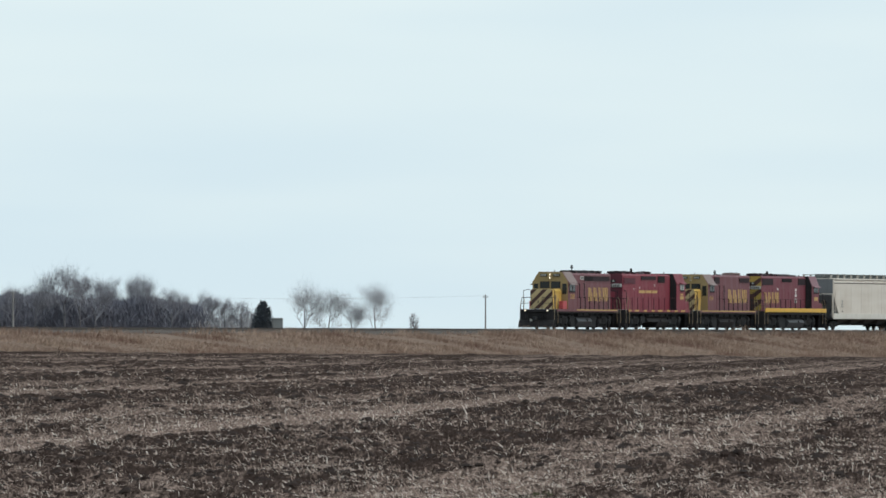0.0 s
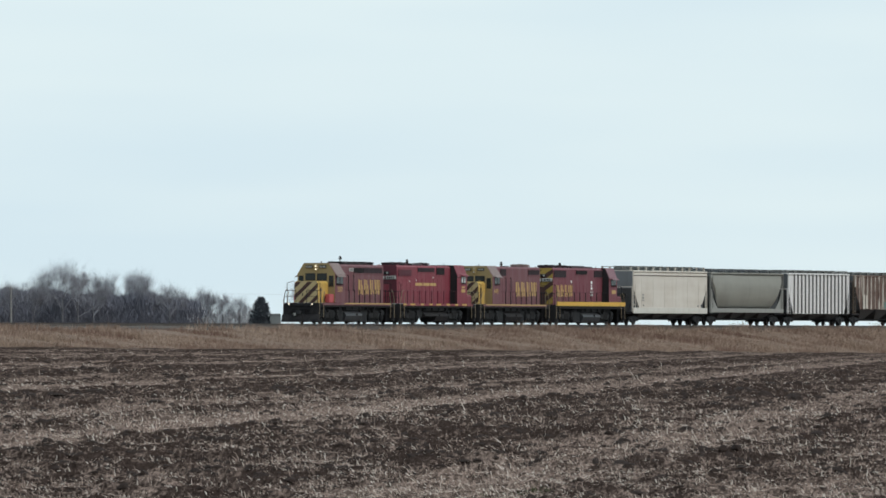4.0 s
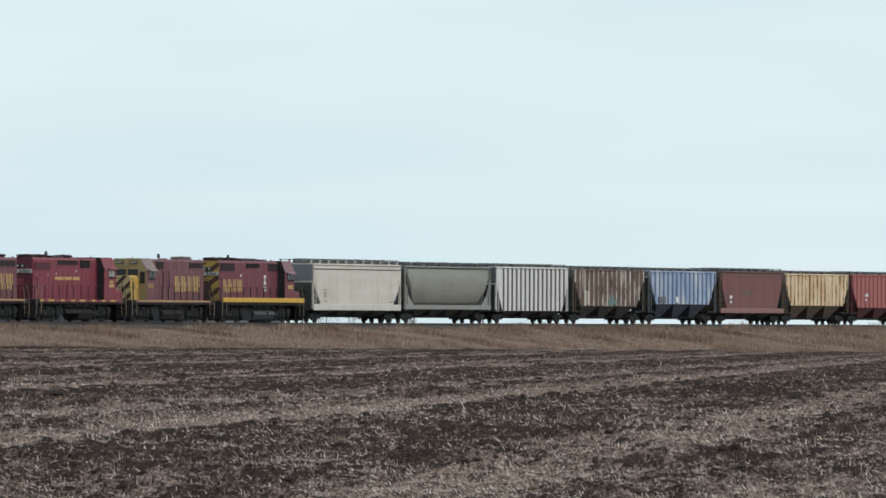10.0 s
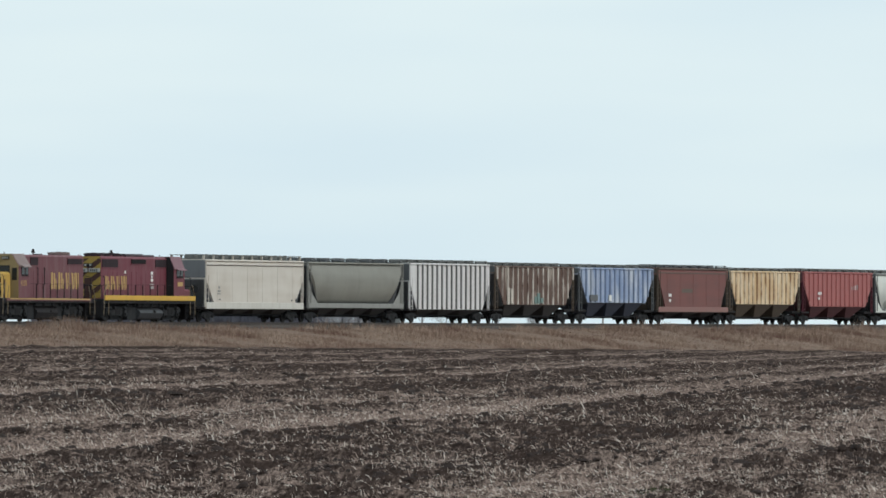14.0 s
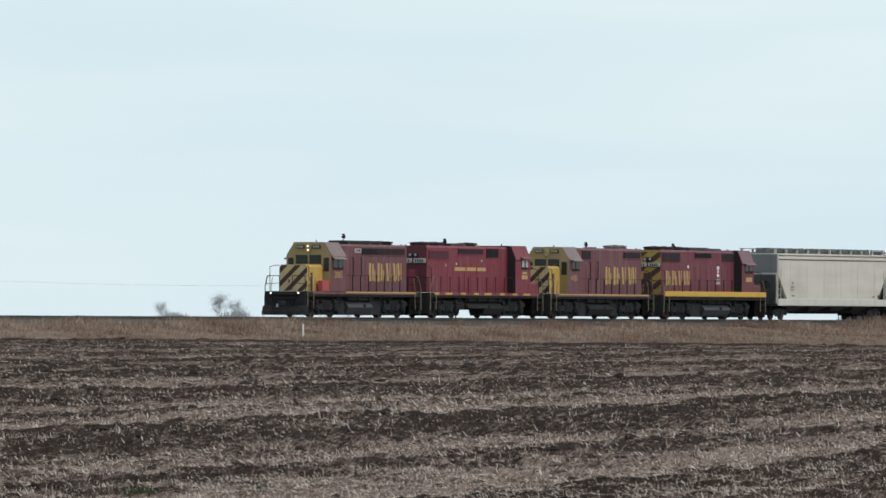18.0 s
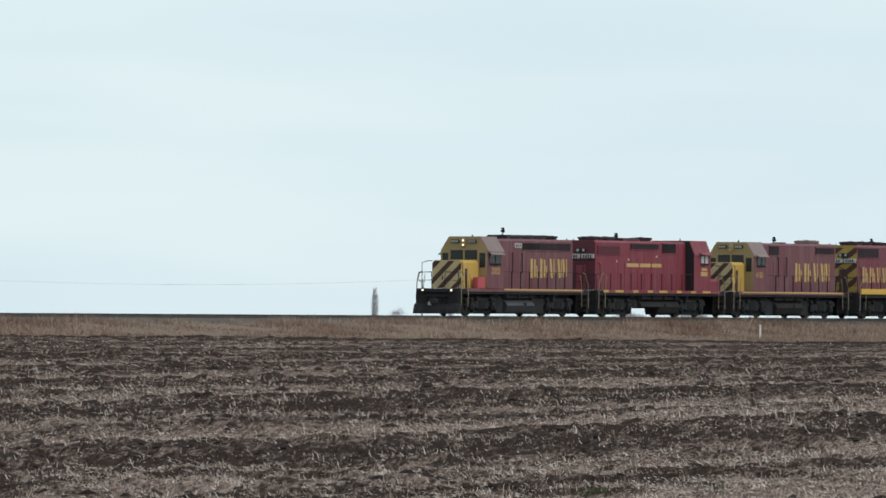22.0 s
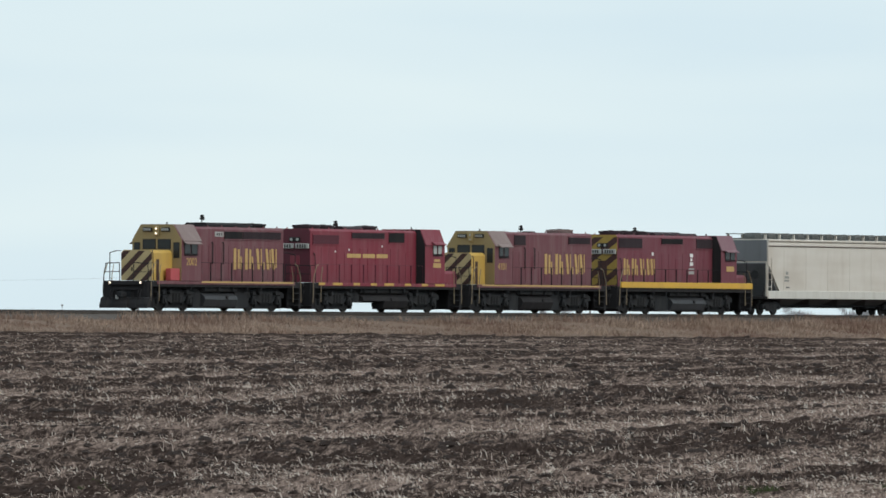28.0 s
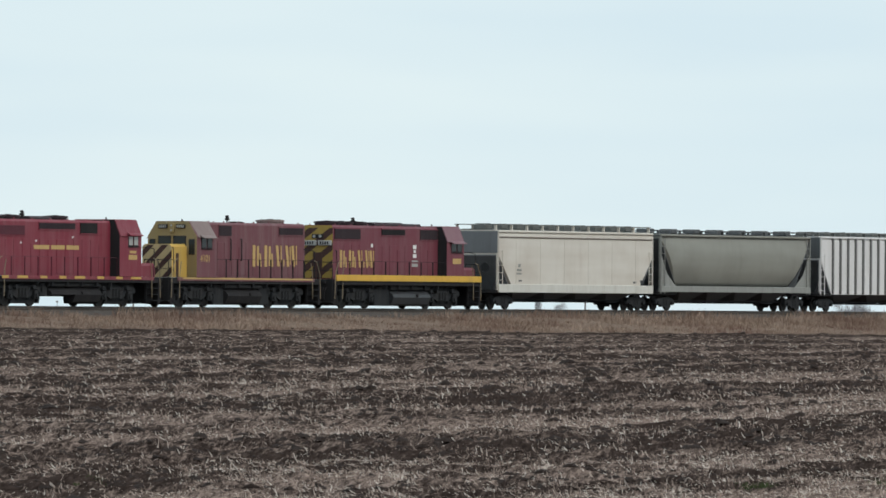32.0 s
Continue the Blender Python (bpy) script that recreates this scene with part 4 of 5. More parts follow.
        GEAR["lt"] = sh.mesh("truck_frame", "truck")
    return GEAR["lt"]


def car_truck_mesh():
    if "ct" not in GEAR:
        sh = Shape()
        for s in (-1, 1):
            y0, y1 = s * 0.9, s * 1.1
            sh.prism([(-1.2, 0.35), (-1.2, 0.6), (-0.9, 0.72), (-0.55, 0.76), (0.55, 0.76), (0.9, 0.72), (1.2, 0.6), (1.2, 0.35), (0.75, 0.5),
                      (0.42, 0.2), (-0.42, 0.2), (-0.75, 0.5)], y0, y1, 1)
            for x in (-0.89, 0.89):
                sh.cyl((x, 0.42), 0.12, s * 1.05, s * 1.18, 1, 10)
            for x in (-0.2, 0, 0.2):
                sh.cyl((x, s * 1.08), 0.07, 0.3, 0.62, 2, 7)
        sh.box(-0.22, 0.22, -0.95, 0.95, 0.32, 0.7)
        GEAR["ct"] = sh.mesh("truck_frame", "truck")
    return GEAR["ct"]


def running_gear(v, xs, mesh, r, half):
    for x in xs:
        t = part("truck", mesh, None, v, at=(x, 0, 0))
        for dx in (-half, half):
            w = part("wheelset", wheel_mesh(r), None, t, at=(dx, 0, r))
            AXLES.append((w, dx, r))


def coupler(v, x, d):
    sh = Shape()
    sh.box(x, x + d * 0.55, -0.1, 0.1, 0.74, 0.98, 0.02)
    sh.box(x + d * 0.5, x + d * 0.78, -0.17, 0.17, 0.7, 1.02, 0.04)
    part("coupler", sh, "truck", v)


def clipped(pts, x0, x1, z0, z1):
    """A polygon (x, z) cut to a rectangle."""
    for axis, lim, keep in ((0, x0, 1), (0, x1, -1), (1, z0, 1), (1, z1, -1)):
        out = []
        for p, q in zip(pts, pts[1:] + pts[:1]):
            a, b = (p[axis] - lim) * keep, (q[axis] - lim) * keep
            if a >= 0:
                out.append(p)
            if (a >= 0) != (b >= 0):
                t = a / (a - b)
                out.append((p[0] + (q[0] - p[0]) * t, p[1] + (q[1] - p[1]) * t))
        pts = out
        if not pts:
            return []
    return pts


def diagonal_bands(y0, y1, z0, z1, wide, step, slope, first):
    """Slanting bands within a rectangle of an end face, as polygons (y, z)."""
    out, k = [], -8
    while k < 12:
        b = first + k * step
        p = clipped([(y0 - 9, z0 + b - 9 * slope), (y1 + 9, z0 + b + (y1 - y0 + 9) * slope), (y1 + 9, z0 + b + wide + (y1 - y0 + 9) * slope), (y0 - 9, z0 + b + wide - 9 * slope)], y0, y1, z0, z1)
        if len(p) >= 3:
            out.append(p)
        k += 1
    return out


def slanted(x0, x1, z0, z1, lean, y0, y1):
    """An upright bar whose top is shifted along x by lean."""
    return Shape().prism([(x0, z0), (x1, z0), (x1 + lean, z1), (x0 + lean, z1)], y0, y1, 1)


def emblem_bars(v, x, z, h, wide, y, mat, name="emblem_bar"):
    """A line of gold emblem bars on each side of the hood, upright ahead and slanting behind."""
    k = wide / 4.4
    for s in (-1, 1):
        # (start, width, foot, top, lean of the top) of each bar, from the front backwards on the left side
        for a, w, b0, b1, lean in ((0.10, 0.25, 0, 1, 0), (0.50, 0.18, 0.04, 0.96, 0), (0.80, 0.14, 0, 0.62, -0.08), (1.20, 0.25, 0, 1, 0), (1.60, 0.18, 0.04, 0.96, 0), (1.90, 0.14, 0, 0.62, -0.08),
                                   (2.42, 0.22, 0.02, 1, -0.16), (2.74, 0.10, 0.2, 1, -0.04), (2.96, 0.12, 0.02, 0.36, 0), (3.32, 0.22, 0.02, 1, -0.16), (3.60, 0.09, 0.1, 0.96, -0.04), (3.86, 0.22, 0.02, 1, -0.14), (4.16, 0.10, 0.1, 1, -0.02)):
            x0, x1 = x - s * (a * k - wide / 2), x - s * ((a + w) * k - wide / 2)
            part(name, slanted(x0, x1, z + b0 * h, z + b1 * h, -s * lean * k, s * (y - 0.004), s * (y + 0.014)), mat, v)


def lettered(v, text, x, z, size, y, mat):
    """A road number on both sides."""
    cu = bpy.data.curves.new("road_number", "FONT")
    cu.body, cu.size, cu.align_x, cu.extrude = text, size, "CENTER", 0.006
    tmp = bpy.data.objects.new("road_number", cu)
    me = bpy.data.meshes.new_from_object(tmp)
    bpy.data.objects.remove(tmp)
    me.materials.clear()
    me.materials.append(MAT[mat])
    for s in (1, -1):
        o = part("road_number", me, None, v)
        o.matrix_basis = pose(x, s * (y + 0.006), z, 90, 0, 180 if s > 0 else 0)


def handrail(v, x0, x1, y, z0, n, mat, name="handrail"):
    rail = part(name, Shape().path([(x0, y, z0), (x0, y, z0 + 1.0), (x1, y, z0 + 1.0), (x1, y, z0)], 0.010), mat, v)
    for i in range(1, n):
        x = x0 + (x1 - x0) * i / n
        part("stanchion", Shape().rod((x, y, z0 - 0.1), (x, y, z0 + 1.0), 0.036), mat, rail)


def locomotive(cfg):
    """A four-axle road switcher. f: +1 with its cab ahead, -1 with its long hood ahead."""
    v = new("diesel_locomotive")
    f, body = cfg["f"], cfg["body"]
    X = lambda a: f * a                                    # from cab-ahead measures
    deck = 1.62
    hr, hc, cf, nf = cfg["spans"]                          # hood's rear, hood to cab, cab's front, nose's front
    ends = {f: cfg.get("cab_end", 8.4), -f: 8.4}
    under = cfg.get("under", 0.14)                          # how low the gear hangs between the wheels
    e0, e1 = -ends[-1], ends[1]
    part("frame", Shape().box(e0, e1, -1.45, 1.45, 1.28, deck - 0.02, 0.02).box(-7.9, 7.9, -0.5, 0.5, 0.85, 1.28), "black", v)
    for s in (-1, 1):
        sill = part("side_sill", Shape().box(e0 + 0.75, e1 - 0.75, s * 1.452, s * 1.49, 1.30 if cfg["sill_line"] == "thick" else 1.43, deck - 0.01, 0.01), cfg["sill"], v)
        if cfg["sill_line"] == "dash":
            for i in range(8):
                x = -7.0 + i * 2.0
                part("sill_mark", Shape().box(x, x + (0.7 if i % 3 else 1.1), s * 1.49, s * 1.50, 1.47, deck - 0.01), "yellow", sill)
        elif cfg["sill_line"] == "thin":
            part("sill_line", Shape().box(e0 + 1.0, X(cfg["line_to"]), s * 1.49, s * 1.50, 1.515, deck - 0.01), "gold", sill)
        else:
            part("sill_line", Shape().box(e0 + 0.15, e1 - 0.15, s * 1.46, s * 1.565, 1.52, 1.86, 0.008), "sill_yellow", sill)
        # brackets under the walkway
        for i in range(6):
            x = -4.0 + i * 1.55
            part("bracket", Shape().prism([(x, 1.3), (x + 0.12, 1.3), (x + 0.12, 1.06)], s * 1.2, s * 1.44, 1), "truck", v)
    # hood with chamfered shoulders
    hw, ht = 0.95, cfg["hood_top"]
    def hood_outline(w, top, z0=deck):
        return [(-w, z0), (w, z0), (w, top - 0.13), (w - 0.1, top), (-w + 0.1, top), (-w, top - 0.13)]
    hood = part("hood", Shape().prism(hood_outline(hw, ht), X(hr), X(hc), 0), body, v)
    n_doors = 13
    for s in (-1, 1):
        for i in range(n_doors):
            a = hr + 0.35 + (hc - hr - 0.7) * i / n_doors
            b = a + (hc - hr - 0.7) / n_doors - 0.05
            part("hood_door", Shape().box(X(a), X(b), s * (hw - 0.004), s * (hw + 0.018), deck + 0.12, 3.55 if i % 4 else 3.3, 0.006), body, hood)
        for a, b, z0, z1, m in cfg["grilles"]:
            g = part("grille", Shape().box(X(a), X(b), s * (hw - 0.01), s * (hw + 0.04), z0, z1, 0.01), m, hood)
            part("grille_frame", Shape().box(X(a - 0.05), X(b + 0.05), s * (hw - 0.01), s * (hw + 0.05), z1, z1 + 0.05).box(X(a - 0.05), X(b + 0.05), s * (hw - 0.01), s * (hw + 0.05), z0 - 0.05, z0), body, hood)
            for j in range(5):
                z = z0 + (z1 - z0) * (j + 0.5) / 5
                part("louvre", Shape().box(X(a + 0.05), X(b - 0.05), s * (hw + 0.03), s * (hw + 0.06), z - 0.02, z + 0.02), m, g)
        for a, z0, z1 in cfg.get("panels", ()):
            part("marker_panel", Shape().box(X(a), X(a - 0.95), s * (hw - 0.01), s * (hw + 0.03), z0, z1, 0.01), "dim_white", hood)
            for j in range(3):
                part("dark_bar", Shape().box(X(a - 0.18 - 0.24 * j), X(a - 0.29 - 0.24 * j), s * (hw + 0.03), s * (hw + 0.036), z0 + 0.06, z1 - 0.06), "black", hood)
        for a in cfg.get("irons", ()) if f > 0 else ():
            part("grab_iron", Shape().path([(X(a), s * hw, 3.75), (X(a), s * (hw + 0.08), 3.7), (X(a), s * (hw + 0.08), 2.6), (X(a), s * hw, 2.55)], 0.03), "black", hood)
    for a, r in cfg["fans"]:
        fan = part("roof_fan", Shape().cyl((X(a), 0), r - 0.06, ht - 0.02, ht + 0.16, 2, 18).cyl((X(a), 0), r, ht + 0.10, ht + 0.21, 2, 18), cfg["top"], v)
        part("fan_guard", Shape().box(X(a) - r * 0.8, X(a) + r * 0.8, -0.03, 0.03, ht + 0.21, ht + 0.235).box(X(a) - 0.03, X(a) + 0.03, -r * 0.8, r * 0.8, ht + 0.21, ht + 0.235).cyl((X(a), 0), 0.16, ht + 0.21, ht + 0.26, 2, 8), "black", fan)
    for k in range(7):
        a = hr + 0.5 + (hc - hr - 1.0) * k / 6
        for s in (-1, 1):
            part("lifting_lug", Shape().prism([(X(a - 0.09), ht - 0.02), (X(a + 0.09), ht - 0.02), (X(a), ht + 0.09)], s * 0.78, s * 0.82, 1), body, hood)
    for a, b, w, h in cfg["humps"]:
        part("roof_housing", Shape().prism([(-w, ht - 0.3), (w, ht - 0.3), (w, ht + h - 0.12), (w - 0.14, ht + h), (-w + 0.14, ht + h), (-w, ht + h - 0.12)], X(a), X(b), 0), cfg["top"], v)
    part("exhaust_stack", Shape().box(X(-1.7), X(-1.0), -0.25, 0.25, ht - 0.02, ht + 0.08, 0.03), "black", v)
    hx, hh = cfg["horn"]
    part("horn", Shape().rod((X(hx), 0.3, ht - 0.05), (X(hx), 0.3, ht + hh - 0.1), 0.035).cyl((0.3, ht + hh), 0.11, X(hx) - 0.13, X(hx) + 0.16, 0, 8, 0.06).cyl((0.3, ht + hh + 0.14), 0.08, X(hx) - 0.1, X(hx) + 0.12, 0, 8, 0.05), "black", v)
    # long hood's end: number boards, headlamps, bands
    xe = X(hr)
    out = -f
    if cfg["end_bands"]:
        part("end_panel", Shape().prism(hood_outline(hw - 0.01, ht - 0.02, deck + 0.05), xe - 0.001 * out, xe + out * 0.02, 0), "end_yellow", hood)
        for p in diagonal_bands(-0.94, 0.94, deck + 0.06, ht - 0.16, 0.42, 0.95, 0.72, 0.2):
            part("painted_band", Shape().prism(p, xe + out * 0.021, xe + out * 0.03, 0), "stripe", hood)
    elif cfg["end_mat"]:
        part("end_panel", Shape().prism(hood_outline(hw - 0.01, ht - 0.02, deck + 0.05), xe - 0.001 * out, xe + out * 0.02, 0), cfg["end_mat"], hood)
    for y0 in (-0.9, 0.06):
        nb = part("number_board", Shape().box(xe + out * 0.02, xe + out * 0.14, y0, y0 + 0.84, 3.49, 3.77, 0.02), "dim_white", v)
        for j in range(4):
            part("dark_bar", Shape().box(xe + out * 0.14, xe + out * 0.15, y0 + 0.13 + 0.155 * j, y0 + 0.21 + 0.155 * j, 3.54, 3.72), "black", nb)
    lamps = part("headlamp_housing", Shape().box(xe + out * 0.02, xe + out * 0.1, -0.36, 0.36, 3.88, 4.12, 0.03), "black", v)
    for y in (-0.19, 0.19):
        part("headlamp", Shape().cyl((y, 4.0), 0.085, xe + out * 0.1, xe + out * 0.13, 0, 10), "lens", lamps)
    part("end_door", Shape().box(xe + out * 0.02, xe + out * 0.05, -0.3, 0.3, deck + 0.05, 3.1, 0.01), "stripe" if cfg["end_bands"] else body, v)
    # cab
    cw, ct, cr, ce = 1.54, 4.66, cfg.get("roof_half", 1.02), 3.86        # half width, top, half width of the flat roof, eaves
    outline = [(-cw, deck), (cw, deck), (cw, ce), (cr, ct), (-cr, ct), (-cw, ce)]
    cab = part("cab", Shape().prism(outline, X(hc), X(cf), 0), body, v)
    part("cab_roof", Shape().prism([(-cw - 0.07, ce - 0.08), (-cr - 0.01, ct + 0.02), (cr + 0.01, ct + 0.02), (cw + 0.07, ce - 0.08), (cw + 0.02, ce - 0.10), (cr - 0.02, ct - 0.03), (-cr + 0.02, ct - 0.03), (-cw - 0.02, ce - 0.10)], X(hc - 0.02), X(cf - 0.1), 0), cfg["roof"], cab)
    front = X(cf)
    o = f
    if cfg["cab_front"]:
        part("cab_front", Shape().prism([(p[0] * 0.995, p[1]) for p in outline], front - 0.001 * o, front + 0.02 * o, 0), cfg["cab_front"], cab)
    for y0, y1, z0, z1 in ((-1.42, -1.04, 2.85, 3.70), (-0.88, -0.06, 3.32, 3.88), (0.06, 0.88, 3.32, 3.88), (1.04, 1.42, 2.85, 3.70)):
        fr = part("window_frame", Shape().box(front + 0.02 * o, front + 0.045 * o, y0, y1, z0, z1, 0.01), "black", cab)
        part("pane", Shape().box(front + 0.045 * o, front + 0.05 * o, y0 + 0.05, y1 - 0.05, z0 + 0.05, z1 - 0.05), "glass", fr)
    for y0 in (-0.84, 0.28):
        nb = part("number_board", Shape().box(front + 0.02 * o, front + 0.12 * o, y0, y0 + 0.56, 4.28, 4.50, 0.02), "black", cab)
        for j in range(4):
            part("white_bar", Shape().box(front + 0.12 * o, front + 0.126 * o, y0 + 0.06 + 0.12 * j, y0 + 0.13 + 0.12 * j, 4.32, 4.46), "dim_white", nb)
    hl = part("headlamp_housing", Shape().box(front + 0.02 * o, front + 0.13 * o, -0.14, 0.14, 4.05, 4.58, 0.03), "ochre" if cfg["cab_front"] else body, cab)
    for z in (4.18, 4.44):
        part("headlamp", Shape().cyl((0, z), 0.055, front + 0.13 * o, front + 0.16 * o, 0, 12), "lamp" if cfg["lit"] else "lens", hl)
    for s in (-1, 1):
        a0, a1, z0, z1 = cfg["cab_window"]
        for a, b in ((a0, (a0 + a1) / 2 - 0.03), ((a0 + a1) / 2 + 0.03, a1)):
            w = part("side_window", Shape().box(X(a), X(b), s * (cw - 0.01), s * (cw + 0.02), z0, z1, 0.01), "black", cab)
            part("pane", Shape().box(X(a + 0.05), X(b - 0.05), s * (cw + 0.02), s * (cw + 0.026), z0 + 0.05, z1 - 0.05), cfg.get("pane", "glass"), w)
        part("window_visor", Shape().prism([(s * (cw + 0.01), z1 + 0.08), (s * (cw + 0.26), z1 - 0.06), (s * (cw + 0.26), z1 - 0.03), (s * (cw + 0.01), z1 + 0.12)], X(a0 - 0.15), X(a1 + 0.15), 0), cfg["roof"], cab)
        part("arm_rest", Shape().box(X(a0), X(a1), s * (cw - 0.01), s * (cw + 0.07), z0 - 0.06, z0 - 0.01, 0.01), "black", cab)
        if cfg["box"]:
            part("battery_box", Shape().box(X(cf + 0.03), X(cf + 1.02), s * 1.12, s * 1.46, deck, 2.28, 0.03), cfg["box"], v)
    if cfg["cab_rear"]:
        part("cab_rear", Shape().prism([(p[0] * 0.99, p[1]) for p in outline], X(hc) - 0.02 * o, X(hc) + 0.001 * o, 0), cfg["cab_rear"], cab)
    part("radio_aerial", Shape().rod((X((hc + cf) / 2), 0, ct), (X((hc + cf) / 2), 0, ct + 0.14), 0.04), "black", cab)
    # short hood (nose)
    nw, nt = cfg.get('nose_half', 0.9), cfg["nose_top"]
    nose = part("nose", Shape().prism([(-nw, deck), (nw, deck), (nw, nt - 0.16), (nw - 0.14, nt), (-nw + 0.14, nt), (-nw, nt - 0.16)], X(cf + 0.02), X(nf), 0), cfg["nose"], v)
    if cfg["nose_bands"]:
        xf = X(nf)
        part("nose_front", Shape().prism([(-nw + 0.005, deck), (nw - 0.005, deck), (nw - 0.005, nt - 0.17), (nw - 0.145, nt - 0.01), (-nw + 0.145, nt - 0.01), (-nw + 0.005, nt - 0.17)], xf - o * 0.002, xf + o * 0.004, 0), "nose_tan", nose)
        for p in diagonal_bands(-nw, nw, deck, nt - 0.05, 0.38, 0.86, 0.95, 0.2):
            part("painted_band", Shape().prism(p, xf + o * 0.003, xf + o * 0.012, 0), "stripe", nose)
        part("nose_latch", Shape().box(xf + o * 0.012, xf + o * 0.04, -0.32, -0.24, deck + 0.5, deck + 0.72, 0.01), "black", nose)
        for s in (-1, 1):
            part("painted_band", Shape().box(X(nf - 0.75), X(nf - 0.45), s * (nw - 0.002), s * (nw + 0.01), deck, nt - 0.5), "stripe", nose)
    # pilots, steps, couplers, rails at both ends
    for d in (-1, 1):
        end = ends[d]
        part("pilot", Shape().prism([(-1.42, 0.17), (1.42, 0.17), (1.48, 0.9), (1.48, 1.34), (-1.48, 1.34), (-1.48, 0.9)], d * (end - 0.25), d * end, 0), "black", v)
        part("anticlimber", Shape().box(d * (end - 0.05), d * (end + 0.16), -0.95, 0.95, 1.36, 1.58, 0.03).box(d * (end - 0.02), d * (end + 0.2), -0.7, 0.7, 1.10, 1.16, 0.01), "black", v)
        part("draft_pocket", Shape().box(d * end, d * (end + 0.1), -0.32, 0.32, 0.64, 1.08, 0.03), "truck", v)
        for y in (-0.96, 0.96):
            part("footboard", Shape().box(d * (end - 0.02), d * (end + 0.24), y - 0.46, y + 0.46, 0.30, 0.35, 0.01), "truck", v)
        if cfg["plow"] and d == f:
            blade = [(end - 0.05, 0.16), (end + 0.34, 0.12), (end + 0.30, 0.36), (end + 0.16, 0.66), (end - 0.05, 0.74)]
            plow = part("snow_plow", Shape().prism(blade, -1.5, -0.25, 1).prism(blade, 0.25, 1.5, 1).prism([(p[0] + 0.14, p[1]) for p in blade], -0.25, 0.25, 1), "black", v)
            for y in (-1.2, -0.75, 0.75, 1.2):
                part("plow_rib", Shape().prism([(end + 0.1, 0.2), (end + 0.37, 0.2), (end + 0.2, 0.7), (end + 0.1, 0.72)], y - 0.02, y + 0.02, 1), "truck", plow)
            # pale plate added to paint a bright glint on the plow
            part("glint_plate", Shape().box(end + 0.2, end + 0.34, -0.5, -0.34, 0.60, 0.82, 0.01), "dim_white", plow)
        coupler(v, d * end, d)
        for s in (-1, 1):
            st = part("step_well", Shape().box(d * (end - 0.95), d * (end - 0.25), s * 1.0, s * 1.12, 0.2, 1.3), "black", v)
            for z in (0.32, 0.65, 0.98, 1.3):
                part("step", Shape().box(d * (end - 0.9), d * (end - 0.25), s * 1.12, s * 1.48, z, z + 0.035), "truck", st)
            part("grab_rail", Shape().path([(d * (end - 0.05), s * 1.48, 0.5), (d * (end - 0.12), s * 1.48, deck + 0.25), (d * (end - 0.45), s * 1.47, deck + 0.9), (d * (end - 0.75), s * 1.46, deck + 1.0)], 0.024), cfg["rails"], v)
            part("grab_rail", Shape().path([(d * (end - 0.95), s * 1.48, 0.5), (d * (end - 0.98), s * 1.48, deck + 0.3), (d * (end - 1.15), s * 1.47, deck + 0.85)], 0.024), cfg["rails"], v)
        for q in (-1, 1):
            part("end_rail", Shape().path([(d * (end + 0.12), q * 1.40, 0.95), (d * (end + 0.05), q * 1.38, deck + 0.35), (d * (end - 0.02), q * 1.30, deck + 0.92), (d * end, q * 0.45, deck + 0.95), (d * end, q * 0.42, deck - 0.1)], 0.026)
                 .path([(d * end, q * 1.34, deck + 0.45), (d * end, q * 0.44, deck + 0.48)], 0.018), "black", v)
            part("corner_rail", Shape().path([(d * (end - 0.55), q * 1.36, deck), (d * (end - 0.5), q * 1.34, deck + 1.5), (d * (end - 0.8), q * 1.1, deck + 1.6), (d * (end - 1.1), q * 0.98, deck + 1.6)], 0.024)
                 .path([(d * (end - 0.02), q * 1.30, deck + 0.92), (d * (end - 0.5), q * 1.34, deck + 0.95)], 0.02), "black", v)
        for k in (-0.95, -0.8, -0.5, 0.5, 0.8, 0.95):
            part("air_hose", Shape().path([(d * end, k, 1.15), (d * (end + 0.16), k, 0.95), (d * (end + 0.18), k * 0.95, 0.6), (d * (end + 0.08), k * 0.9, 0.42)], 0.035), "black", v)
    end = ends[f]
    if cfg["lit"]:
        for y in (-0.95, 0.95):
            h = part("ditch_light", Shape().cyl((y, 1.50), 0.12, f * (end - 0.02), f * (end + 0.16), 0, 10).box(f * (end - 0.02), f * (end + 0.1), y - 0.03, y + 0.03, 1.3, 1.42), "black", v)
            part("lamp", Shape().cyl((y, 1.50), 0.06, f * (end + 0.16), f * (end + 0.18), 0, 10), "lamp", h)
    for s in (-1, 1):
        handrail(v, X(hr - 0.3), X(hc - 0.1), s * 1.44, deck, 9, cfg["walk_rails"])
    # fuel tank and what hangs beside it
    a, b = cfg["tank"]
    def tank_outline(z0):
        return [(-1.2, z0 + 0.1), (-0.95, z0), (0.95, z0), (1.2, z0 + 0.1), (1.38, 0.62), (1.30, 0.80), (1.0, 1.02), (-1.0, 1.02), (-1.30, 0.80), (-1.38, 0.62)]
    cut = cfg.get("tank_cut", b)
    deep = tank_outline(under)
    if cut < b:
        # only one side of the tank reaches low
        deep = [(-1.2, 0.62), (-0.95, 0.52), (0.66, 0.52), (0.74, under)] + deep[2:]
    tank = part("fuel_tank", Shape().prism(deep, a, cut, 0), cfg["tank_mat"], v)
    if cut < b:
        part("tank_end", Shape().prism(tank_outline(0.52), cut, b, 0), cfg["tank_mat"], tank)
    part("filler_cap", Shape().cyl(((a + b) / 2 - 0.6, 0.72), 0.09, 1.28, 1.42, 1, 8), "black", tank)
